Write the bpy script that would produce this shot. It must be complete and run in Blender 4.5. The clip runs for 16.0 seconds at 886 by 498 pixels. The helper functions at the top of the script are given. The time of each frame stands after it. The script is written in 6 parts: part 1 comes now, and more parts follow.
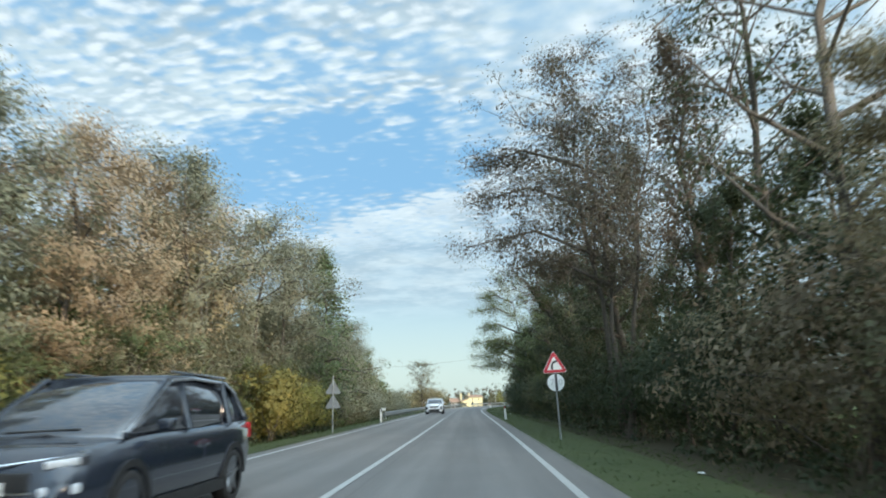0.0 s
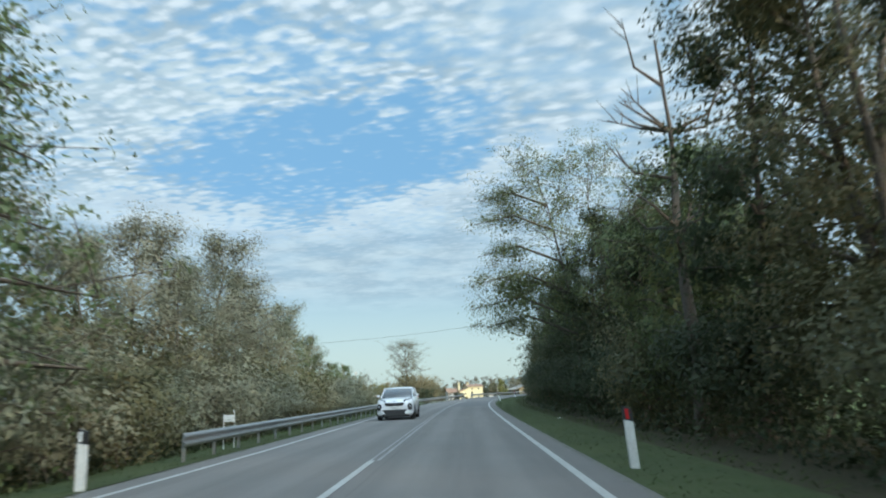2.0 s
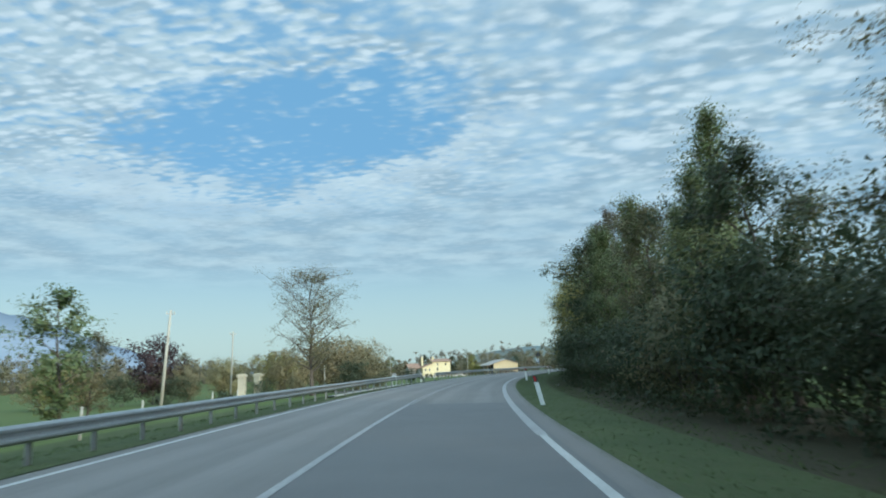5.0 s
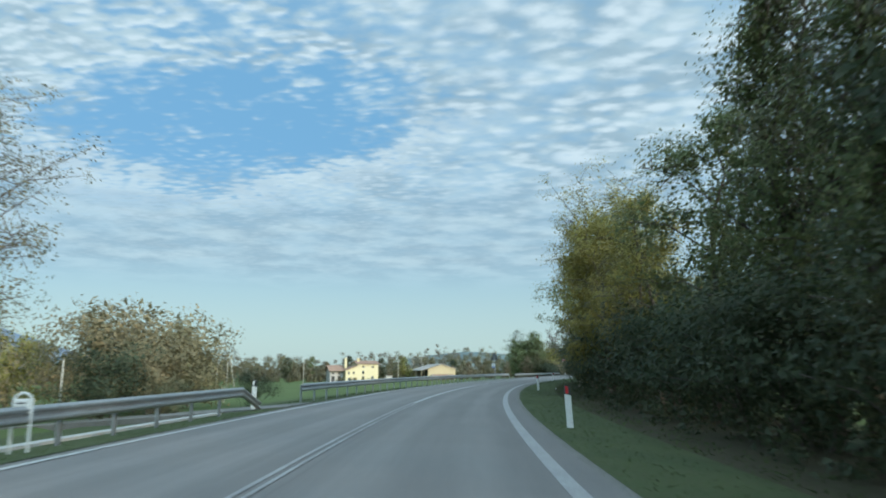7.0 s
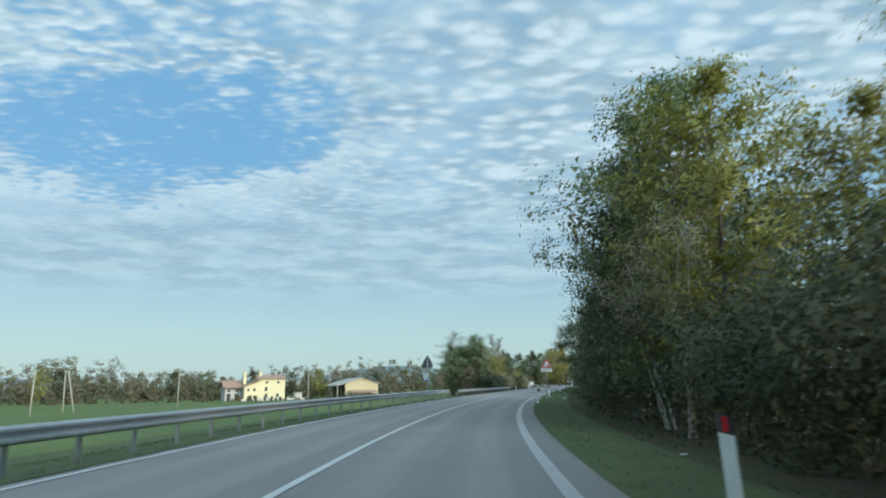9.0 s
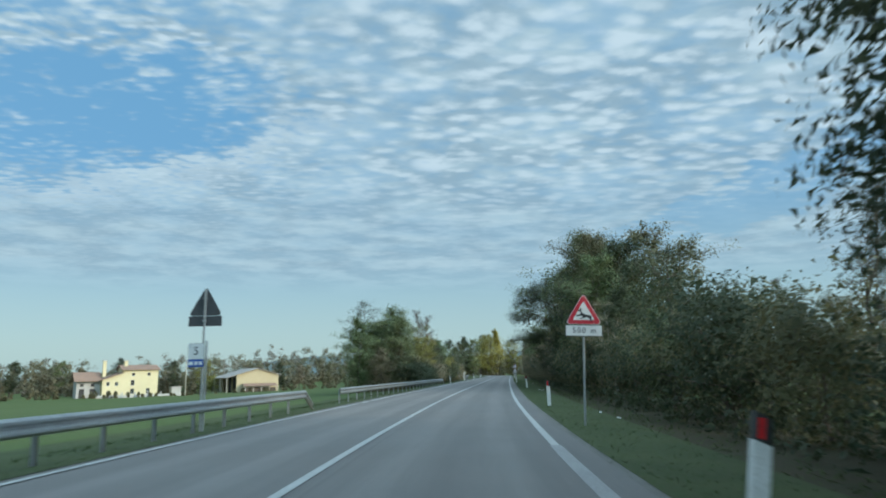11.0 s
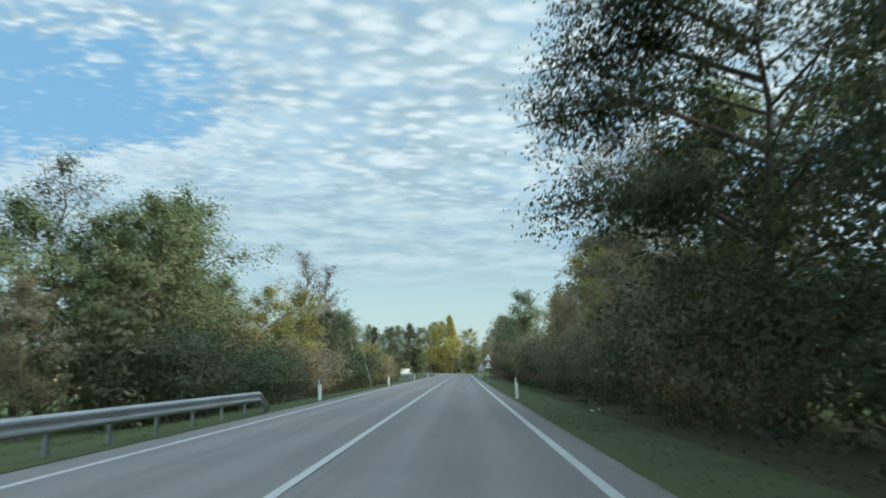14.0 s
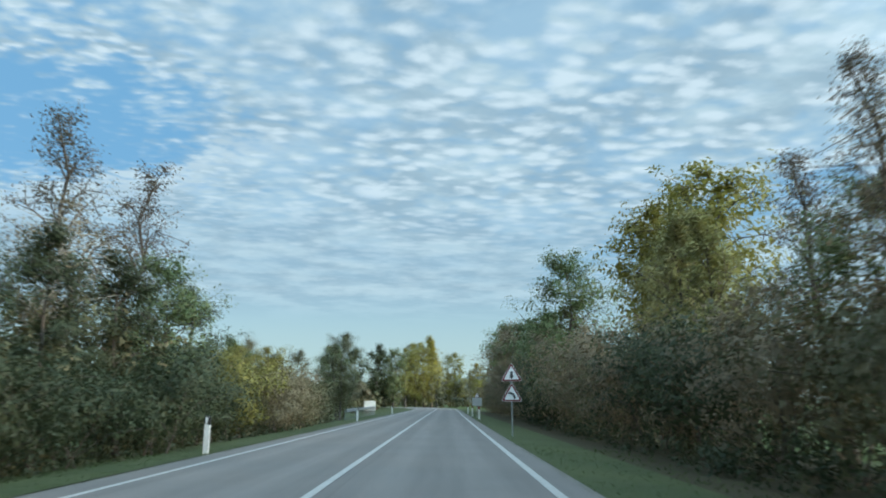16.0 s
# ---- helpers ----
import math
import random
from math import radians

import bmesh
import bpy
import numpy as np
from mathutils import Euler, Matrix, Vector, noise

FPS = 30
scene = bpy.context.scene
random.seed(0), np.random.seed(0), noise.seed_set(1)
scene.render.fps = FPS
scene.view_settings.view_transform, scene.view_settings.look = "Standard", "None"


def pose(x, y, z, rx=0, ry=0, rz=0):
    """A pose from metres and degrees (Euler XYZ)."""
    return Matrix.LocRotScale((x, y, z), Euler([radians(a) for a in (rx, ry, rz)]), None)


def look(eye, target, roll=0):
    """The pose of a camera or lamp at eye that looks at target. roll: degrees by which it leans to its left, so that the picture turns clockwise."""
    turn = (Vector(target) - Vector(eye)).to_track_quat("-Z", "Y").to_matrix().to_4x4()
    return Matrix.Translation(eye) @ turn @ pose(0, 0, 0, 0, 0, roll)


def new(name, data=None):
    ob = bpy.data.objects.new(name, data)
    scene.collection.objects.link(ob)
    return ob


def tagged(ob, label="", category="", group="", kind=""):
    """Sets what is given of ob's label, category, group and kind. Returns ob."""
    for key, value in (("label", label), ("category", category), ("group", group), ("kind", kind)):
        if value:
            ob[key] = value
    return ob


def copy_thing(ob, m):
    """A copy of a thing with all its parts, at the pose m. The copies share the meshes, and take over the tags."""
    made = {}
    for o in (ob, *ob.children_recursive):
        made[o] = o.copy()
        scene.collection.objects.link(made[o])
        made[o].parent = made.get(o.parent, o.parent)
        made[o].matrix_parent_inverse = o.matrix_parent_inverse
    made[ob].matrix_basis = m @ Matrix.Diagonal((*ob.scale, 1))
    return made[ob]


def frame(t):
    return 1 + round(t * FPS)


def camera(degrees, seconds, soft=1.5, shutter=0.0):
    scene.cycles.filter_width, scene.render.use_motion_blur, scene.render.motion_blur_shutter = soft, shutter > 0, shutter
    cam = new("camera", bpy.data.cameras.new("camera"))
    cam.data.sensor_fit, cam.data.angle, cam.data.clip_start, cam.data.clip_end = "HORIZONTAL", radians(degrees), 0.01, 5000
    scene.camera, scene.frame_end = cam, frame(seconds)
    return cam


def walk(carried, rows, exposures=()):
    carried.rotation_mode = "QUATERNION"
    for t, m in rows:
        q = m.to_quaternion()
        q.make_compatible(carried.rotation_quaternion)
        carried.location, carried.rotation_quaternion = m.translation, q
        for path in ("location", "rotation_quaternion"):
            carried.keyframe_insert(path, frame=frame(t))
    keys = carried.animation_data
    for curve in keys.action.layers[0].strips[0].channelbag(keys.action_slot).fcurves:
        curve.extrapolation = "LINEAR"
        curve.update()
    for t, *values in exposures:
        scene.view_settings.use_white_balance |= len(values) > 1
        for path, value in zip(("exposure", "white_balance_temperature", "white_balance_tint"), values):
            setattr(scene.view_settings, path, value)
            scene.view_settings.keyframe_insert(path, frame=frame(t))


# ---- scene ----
cam = camera(66.0, 16.0, soft=1.9, shutter=0.2)
PATH = [
    (0.0, -0.00, 0.00, 1.25, 102.63, 1.35, 0.01),
    (0.5, 0.30, 9.38, 1.25, 102.61, 1.85, 0.27),
    (1.0, 0.63, 18.93, 1.25, 103.38, 2.19, 0.67),
    (1.5, 1.01, 28.64, 1.25, 103.47, 2.33, 0.23),
    (2.0, 1.40, 38.47, 1.25, 101.86, 2.40, -0.07),
    (2.5, 1.65, 48.45, 1.25, 101.22, 2.06, -0.23),
    (3.0, 2.09, 58.50, 1.25, 101.02, 2.42, -0.39),
    (5.5, 4.71, 109.49, 1.25, 99.67, 1.33, -4.04),
    (6.0, 5.66, 119.57, 1.25, 99.70, 0.59, -5.41),
    (6.5, 6.85, 129.53, 1.25, 99.78, 0.07, -6.91),
    (7.0, 8.24, 139.39, 1.25, 100.05, 0.07, -8.48),
    (7.5, 9.71, 149.23, 1.25, 100.36, 0.51, -10.15),
    (8.0, 11.78, 158.94, 1.25, 100.75, 0.53, -11.59),
    (8.5, 14.06, 168.60, 1.25, 101.07, 0.67, -13.03),
    (9.0, 16.61, 178.18, 1.25, 101.18, 0.73, -14.39),
    (11.5, 33.17, 224.72, 1.25, 100.11, 1.01, -21.76),
    (12.0, 37.21, 233.87, 1.25, 100.01, 0.85, -22.82),
    (12.5, 41.46, 243.08, 1.25, 100.05, 0.66, -23.46),
    (13.0, 45.82, 252.43, 1.25, 100.03, 0.74, -23.74),
    (13.5, 50.23, 261.91, 1.25, 99.97, 0.48, -24.03),
    (14.0, 54.82, 271.32, 1.25, 100.01, 0.71, -24.29),
    (14.5, 59.36, 280.75, 1.25, 100.39, 0.60, -24.75),
    (15.0, 63.81, 290.11, 1.25, 101.17, 0.38, -25.33),
    (15.5, 68.18, 299.31, 1.25, 101.99, 0.04, -25.71),
    (16.0, 72.72, 308.43, 1.25, 102.66, 0.06, -25.79),
]
walk(cam, [(r[0], pose(*r[1:])) for r in PATH],
     exposures=((0, 0.46, 7150, 13), (0.5, 0.56, 7700, 26), (1.0, 0.52, 7600, 26), (2.0, 0.26, 6850, 11), (3, 0.15, 6650, 8), (5.5, 0.10, 6450, 6), (7, 0.14, 6600, 7), (9, 0.14, 6600, 7), (11.5, -0.05, 6400, 6), (12.5, 0.02, 6400, 6), (13.5, 0.20, 6700, 7), (14.5, 0.34, 7200, 9), (15.0, 0.2, 6750, 8), (16, 0.14, 6550, 7)))

# ---- world, sun, exposure ----
SUN_AZ, SUN_EL = 140.0, 18.0   # degrees clockwise from +y, degrees up
sun_way = Vector((math.sin(radians(SUN_AZ)) * math.cos(radians(SUN_EL)), math.cos(radians(SUN_AZ)) * math.cos(radians(SUN_EL)), math.sin(radians(SUN_EL))))
sun = new("sun", bpy.data.lights.new("sun", "SUN"))
sun.data.energy, sun.data.angle, sun.data.color = 2.8, radians(8.0), (1.0, 0.87, 0.68)
sun.matrix_world = look(sun_way * 100, (0, 0, 0))


class Graph:
    """A small writer of node trees."""

    def __init__(self, tree):
        self.tree = tree
        tree.nodes.clear()

    def node(self, kind, **given):
        n = self.tree.nodes.new(kind)
        for key, value in given.items():
            if key in ("operation", "blend_type", "data_type", "sky_type", "sun_disc", "sun_elevation", "sun_rotation", "air_density",
                       "dust_density", "ozone_density", "noise_dimensions", "feature", "interpolation_type", "clamp"):
                setattr(n, key, value)
            else:
                n.inputs[key].default_value = value
        return n

    def link(self, a, b):
        self.tree.links.new(a, b)

    def math(self, op, a, b=None, c=None, clamp=False):
        n = self.tree.nodes.new("ShaderNodeMath")
        n.operation, n.use_clamp = op, clamp
        for i, v in enumerate((a, b, c)):
            if v is None:
                continue
            if isinstance(v, (int, float)):
                n.inputs[i].default_value = v
            else:
                self.link(v, n.inputs[i])
        return n.outputs[0]

    def vmath(self, op, a, b):
        n = self.tree.nodes.new("ShaderNodeVectorMath")
        n.operation = op
        for i, v in enumerate((a, b)):
            if isinstance(v, (tuple, Vector)):
                n.inputs[i].default_value = v
            else:
                self.link(v, n.inputs[i])
        return n

    def mix(self, f, a, b, how="MIX"):
        n = self.tree.nodes.new("ShaderNodeMix")
        n.data_type, n.blend_type = "RGBA", how
        for i, v in ((0, f), (6, a), (7, b)):
            if isinstance(v, (int, float)):
                n.inputs[i].default_value = v
            elif isinstance(v, tuple):
                n.inputs[i].default_value = (*v, 1) if len(v) == 3 else v
            else:
                self.link(v, n.inputs[i])
        return n.outputs[2]

    def noise(self, vec, scale, detail=3.0, rough=0.55, dist=0.0):
        n = self.node("ShaderNodeTexNoise", Scale=scale, Detail=detail, Roughness=rough, Distortion=dist)
        if vec is not None:
            self.link(vec, n.inputs["Vector"])
        return n.outputs[0]

    def step(self, v, a, b, lo=0.0, hi=1.0):
        n = self.tree.nodes.new("ShaderNodeMapRange")
        n.interpolation_type = "SMOOTHSTEP"
        self.link(v, n.inputs[0])
        for i, x in enumerate((a, b, lo, hi)):
            n.inputs[1 + i].default_value = x
        return n.outputs[0]


def build_sky():
    w = bpy.data.worlds.new("sky")
    scene.world = w
    w.use_nodes = True
    g = Graph(w.node_tree)
    out, bg = g.node("ShaderNodeOutputWorld"), g.node("ShaderNodeBackground")
    g.link(bg.outputs[0], out.inputs[0])
    co = g.node("ShaderNodeTexCoord").outputs["Generated"]
    sep = g.node("ShaderNodeSeparateXYZ")
    g.link(co, sep.inputs[0])
    x, y, z = sep.outputs
    zz = g.math("MAXIMUM", z, 0.0)
    # clear air
    air = g.node("ShaderNodeTexSky", sky_type="NISHITA", sun_disc=False, sun_elevation=radians(SUN_EL), sun_rotation=radians(SUN_AZ),
                 air_density=1.0, dust_density=1.0, ozone_density=1.5)
    clear = g.mix(1.0, air.outputs[0], (SKY_GAIN * 0.85, SKY_GAIN * 0.98, SKY_GAIN * 1.12), "MULTIPLY")
    low = g.mix(g.step(zz, 0.02, 0.30), (0.50, 0.70, 0.74), (0.19, 0.46, 0.76))
    clear = g.mix(0.75, clear, low)
    # one level sheet of small clouds, seen in perspective
    den = g.math("ADD", zz, 0.05)
    u, v = g.math("DIVIDE", x, den), g.math("DIVIDE", y, den)
    com = g.node("ShaderNodeCombineXYZ")
    g.link(u, com.inputs[0]), g.link(v, com.inputs[1])
    sheet = com.outputs[0]
    turn = g.node("ShaderNodeMapping")
    turn.inputs["Rotation"].default_value = (0, 0, radians(17))
    g.link(sheet, turn.inputs[0])
    rows = g.vmath("MULTIPLY", turn.outputs[0], (0.92, 1.05, 1.0)).outputs[0]
    warp = g.node("ShaderNodeTexNoise", Scale=2.2, Detail=2.0)
    g.link(sheet, warp.inputs["Vector"])
    bent = g.vmath("ADD", rows, g.vmath("SCALE", warp.outputs[1], (0, 0, 0)).outputs[0])
    bent.inputs[1].links[0].from_node.inputs["Scale"].default_value = 0.09
    rows = bent.outputs[0]
    az = g.math("MULTIPLY", g.math("ARCTAN2", x, y), 57.29578)
    el = g.math("MULTIPLY", g.math("ARCSINE", z), 57.29578)
    side = g.step(az, -6.0, 22.0)   # finer ripples on the left, broader cells on the right

    def cells(scale, shift):
        """Rounded cloud cells, wider than deep; shift moves them along the sheet."""
        at = g.vmath("MULTIPLY", g.vmath("ADD", rows, (0.0, shift, 0.0)).outputs[0], scale).outputs[0]
        n = g.node("ShaderNodeTexVoronoi", feature="SMOOTH_F1", Scale=1.0, Smoothness=0.55, Randomness=0.85)
        g.link(at, n.inputs["Vector"])
        return g.step(n.outputs["Distance"], 0.92, 0.08)

    def ripples(fine, coarse, shift=0.0):
        """Cells of two sizes, broken up by noise: long ripples on one side, round cobbles on the other."""
        a = g.math("ADD", g.math("MULTIPLY", cells((16.0, 27.0, 1.0), shift), 0.36), g.math("MULTIPLY", g.noise(rows, fine, 3.0, 0.45), 0.64))
        b = g.math("ADD", g.math("MULTIPLY", cells((10.5, 13.5, 1.0), shift), 0.36), g.math("MULTIPLY", g.noise(rows, coarse, 3.0, 0.45), 0.64))
        return g.math("ADD", a, g.math("MULTIPLY", g.math("SUBTRACT", b, a), side))
    fleece = ripples(20.0, 13.0)
    broad = g.noise(sheet, 1.3, 3.0, 0.5)
    # the open patch of blue, by azimuth and height
    wob = g.math("ADD", g.math("MULTIPLY", g.math("SUBTRACT", g.noise(sheet, 9.0, 4.0, 0.6), 0.5), 2.2), g.math("ADD", g.math("MULTIPLY", g.math("SUBTRACT", fleece, 0.5), 2.2), g.math("MULTIPLY", g.math("SUBTRACT", g.noise(sheet, 2.2, 2.0), 0.5), 3.5)))
    da = g.math("DIVIDE", g.math("ADD", az, 8.5), 13.0)
    de = g.math("DIVIDE", g.math("SUBTRACT", g.math("SUBTRACT", el, 19.8), g.math("MULTIPLY", g.math("ADD", az, 8.5), 0.14)), 4.1)
    hole = g.math("ADD", g.math("ADD", g.math("MULTIPLY", da, da), g.math("MULTIPLY", de, de)), wob)
    rim = g.math("MULTIPLY", g.math("MULTIPLY", g.step(hole, 0.9, 1.7), g.step(hole, 3.4, 1.9)), g.step(de, 0.1, -0.6))   # a bright lower edge
    hole = g.step(hole, 0.2, 2.0)
    da2 = g.math("DIVIDE", g.math("SUBTRACT", az, 46.0), 11.0)
    de2 = g.math("DIVIDE", g.math("SUBTRACT", el, g.math("ADD", 9.0, g.math("MULTIPLY", g.math("SUBTRACT", az, 30.0), 0.25))), 2.0)
    hole2 = g.step(g.math("ADD", g.math("ADD", g.math("MULTIPLY", da2, da2), g.math("MULTIPLY", de2, de2)), wob), 0.4, 1.5)
    cover = g.math("MULTIPLY", hole, g.math("ADD", 0.25, g.math("MULTIPLY", hole2, 0.75)))
    band = g.step(el, 6.0, 9.5)          # the sheet ends above the horizon
    cover = g.math("MULTIPLY", cover, band)
    # small clouds higher up, a smoother veil low down
    veil = g.math("SUBTRACT", 1.0, g.step(el, 10.0, 19.0))
    thick = g.math("ADD", g.math("ADD", fleece, g.math("MULTIPLY", g.math("SUBTRACT", broad, 0.5), 0.9)), g.math("MULTIPLY", veil, 0.12))
    soft = g.step(thick, 0.20, 0.62)
    floor_ = g.step(g.math("ADD", az, g.math("MULTIPLY", wob, 3.0)), -8.0, 14.0, 0.15, 0.52)   # a thin veil fills the gaps towards the right
    soft = g.math("ADD", floor_, g.math("MULTIPLY", g.math("SUBTRACT", 1.0, floor_), soft))
    streak = g.step(g.noise(sheet, 2.4, 3.0, 0.5), 0.34, 0.66)
    even = g.math("ADD", 0.60, g.math("ADD", g.math("MULTIPLY", soft, 0.06), g.math("MULTIPLY", streak, 0.28)))
    mask = g.math("ADD", soft, g.math("MULTIPLY", g.math("SUBTRACT", even, soft), veil))
    mask = g.math("MULTIPLY", g.math("MULTIPLY", mask, cover), 0.95)
    lit = g.step(ripples(22.0, 14.5, -0.014), 0.40, 0.76)
    grey = g.mix(g.step(g.noise(sheet, 2.6, 4.0, 0.55), 0.36, 0.62), (0.46, 0.625, 0.73), (0.31, 0.455, 0.57))
    lit = g.math("MULTIPLY", lit, g.math("SUBTRACT", 1.0, g.math("MULTIPLY", veil, 0.82)))
    # one small bright cloud stands out
    pa, pe = g.math("DIVIDE", g.math("SUBTRACT", az, PUFF[0]), 2.2), g.math("DIVIDE", g.math("SUBTRACT", el, PUFF[1]), 0.75)
    puff = g.math("SUBTRACT", 1.0, g.step(g.math("ADD", g.math("ADD", g.math("MULTIPLY", pa, pa), g.math("MULTIPLY", pe, pe)), g.math("MULTIPLY", g.math("SUBTRACT", fleece, 0.5), 2.0)), 0.1, 1.1))
    lit = g.math("MAXIMUM", g.math("MAXIMUM", lit, puff), g.math("MULTIPLY", rim, 0.55))
    cloud = g.mix(g.math("MULTIPLY", lit, 0.9), grey, (0.62, 0.77, 0.88))
    sky = g.mix(mask, clear, cloud)
    # brighter towards the sun, behind the camera
    toward = g.vmath("DOT_PRODUCT", co, tuple(sun_way)).outputs["Value"]
    glow = g.step(toward, 0.2, 1.0, 1.0, 4.0)
    over = g.step(el, 34.0, 65.0, 1.0, 1.6)
    sky = g.mix(1.0, sky, (1, 1, 1), "MULTIPLY")
    gain = g.math("MULTIPLY", glow, over)
    g.link(sky, bg.inputs[0])
    g.link(gain, bg.inputs[1])


SKY_GAIN = 0.08
PUFF = (20.0, 17.5)
build_sky()


# ---- materials ----
def material(name, colors, rough=0.7, scale=4.0, fine=60.0, bump=0.2, metal=0.0, random_by="", spread=0.0, gloss=0.5, translucent=0.0, coat=0.0):
    """Principled paint with two scales of change; colors: two or three albedos mixed by noise."""
    m = bpy.data.materials.new(name)
    m.use_nodes = True
    g = Graph(m.node_tree)
    out, p = g.node("ShaderNodeOutputMaterial"), g.node("ShaderNodeBsdfPrincipled", Roughness=rough, Metallic=metal)
    p.inputs["Specular IOR Level"].default_value = gloss
    p.inputs["Coat Weight"].default_value = coat
    co = g.node("ShaderNodeTexCoord").outputs["Object"]
    big = g.step(g.noise(co, scale, 4.0, 0.6), 0.32, 0.68)
    small = g.step(g.noise(co, fine, 3.0, 0.6), 0.3, 0.7)
    col = g.mix(big, colors[0], colors[1])
    if len(colors) > 2:
        col = g.mix(g.math("MULTIPLY", small, 0.7), col, colors[2])
    if random_by:
        if random_by == "island":
            r = g.node("ShaderNodeNewGeometry").outputs["Random Per Island"]
        else:
            r = g.node("ShaderNodeObjectInfo").outputs["Random"]
        v = g.math("ADD", 1.0 - spread, g.math("MULTIPLY", r, 2 * spread))
        hsv = g.node("ShaderNodeHueSaturation")
        g.link(col, hsv.inputs["Color"]), g.link(v, hsv.inputs["Value"])
        col = hsv.outputs[0]
    g.link(col, p.inputs["Base Color"])
    if bump:
        b = g.node("ShaderNodeBump", Strength=bump, Distance=0.02)
        g.link(small, b.inputs["Height"])
        g.link(b.outputs[0], p.inputs["Normal"])
    last = p.outputs[0]
    if translucent:
        t = g.node("ShaderNodeBsdfTranslucent")
        g.link(col, t.inputs[0])
        s = g.node("ShaderNodeMixShader", Fac=translucent)
        g.link(last, s.inputs[1]), g.link(t.outputs[0], s.inputs[2])
        last = s.outputs[0]
    g.link(last, out.inputs[0])
    return m


def leaf_material(name, a, b, c):
    """Leaves: three albedos picked leaf by leaf, and whole trees a little apart."""
    m = bpy.data.materials.new(name)
    m.use_nodes = True
    g = Graph(m.node_tree)
    out, p = g.node("ShaderNodeOutputMaterial"), g.node("ShaderNodeBsdfPrincipled", Roughness=0.55)
    p.inputs["Specular IOR Level"].default_value = 0.3
    r = g.node("ShaderNodeNewGeometry").outputs["Random Per Island"]
    o = g.node("ShaderNodeObjectInfo").outputs["Random"]
    co = g.node("ShaderNodeTexCoord").outputs["Object"]
    patch = g.step(g.noise(co, 0.45, 2.0), 0.35, 0.65)
    col = g.mix(patch, a, b)
    col = g.mix(g.step(r, 0.45, 1.0), col, c)
    hsv = g.node("ShaderNodeHueSaturation")
    g.link(col, hsv.inputs["Color"])
    g.link(g.math("ADD", 0.9, g.math("MULTIPLY", g.math("FRACT", g.math("MULTIPLY", r, 17.3)), 0.2)), hsv.inputs["Value"])
    g.link(g.math("ADD", 0.485, g.math("MULTIPLY", o, 0.03)), hsv.inputs["Hue"])
    g.link(hsv.outputs[0], p.inputs["Base Color"])
    t = g.node("ShaderNodeBsdfTranslucent")
    g.link(hsv.outputs[0], t.inputs[0])
    s = g.node("ShaderNodeMixShader", Fac=0.36)
    g.link(p.outputs[0], s.inputs[1]), g.link(t.outputs[0], s.inputs[2]), g.link(s.outputs[0], out.inputs[0])
    return m


def asphalt(name, colors):
    """Worn asphalt: stone grain, broad stains, paler wheel tracks and dark seams along the lanes (u is metres across, v along)."""
    m = bpy.data.materials.new(name)
    m.use_nodes = True
    g = Graph(m.node_tree)
    out, p = g.node("ShaderNodeOutputMaterial"), g.node("ShaderNodeBsdfPrincipled", Roughness=0.8)
    p.inputs["Specular IOR Level"].default_value = 0.25
    tc = g.node("ShaderNodeTexCoord")
    sep = g.node("ShaderNodeSeparateXYZ")
    g.link(tc.outputs["UV"], sep.inputs[0])
    u, v = sep.outputs[0], sep.outputs[1]
    grain = g.step(g.noise(tc.outputs["Object"], 55.0, 3.0, 0.6), 0.3, 0.7)
    stain = g.step(g.noise(tc.outputs["Object"], 0.35, 5.0, 0.6), 0.3, 0.7)
    com = g.node("ShaderNodeCombineXYZ")
    g.link(g.math("MULTIPLY", u, 3.0), com.inputs[0]), g.link(g.math("MULTIPLY", v, 0.12), com.inputs[1])
    streak = g.step(g.noise(com.outputs[0], 1.0, 4.0, 0.6), 0.3, 0.7)
    off = g.math("ABSOLUTE", g.math("SUBTRACT", g.math("ABSOLUTE", g.math("SUBTRACT", g.math("ABSOLUTE", u), 1.75)), 0.75))
    track = g.step(off, 0.1, 0.5, 1.0, 0.0)
    col = g.mix(stain, colors[0], colors[1])
    col = g.mix(g.math("MULTIPLY", grain, 0.5), col, colors[2])
    shade = g.math("ADD", 0.86, g.math("ADD", g.math("MULTIPLY", track, 0.14), g.math("MULTIPLY", streak, 0.10)))
    seam = g.math("ABSOLUTE", g.math("SUBTRACT", g.math("ADD", u, g.math("MULTIPLY", g.math("SUBTRACT", g.noise(com.outputs[0], 2.0, 3.0), 0.5), 0.12)), 0.32))
    shade = g.math("MULTIPLY", shade, g.step(seam, 0.01, 0.03, 0.9, 1.0))
    hsv = g.node("ShaderNodeHueSaturation")
    g.link(col, hsv.inputs["Color"]), g.link(shade, hsv.inputs["Value"])
    g.link(hsv.outputs[0], p.inputs["Base Color"])
    b = g.node("ShaderNodeBump", Strength=0.3, Distance=0.01)
    g.link(grain, b.inputs["Height"]), g.link(b.outputs[0], p.inputs["Normal"])
    g.link(p.outputs[0], out.inputs[0])
    return m


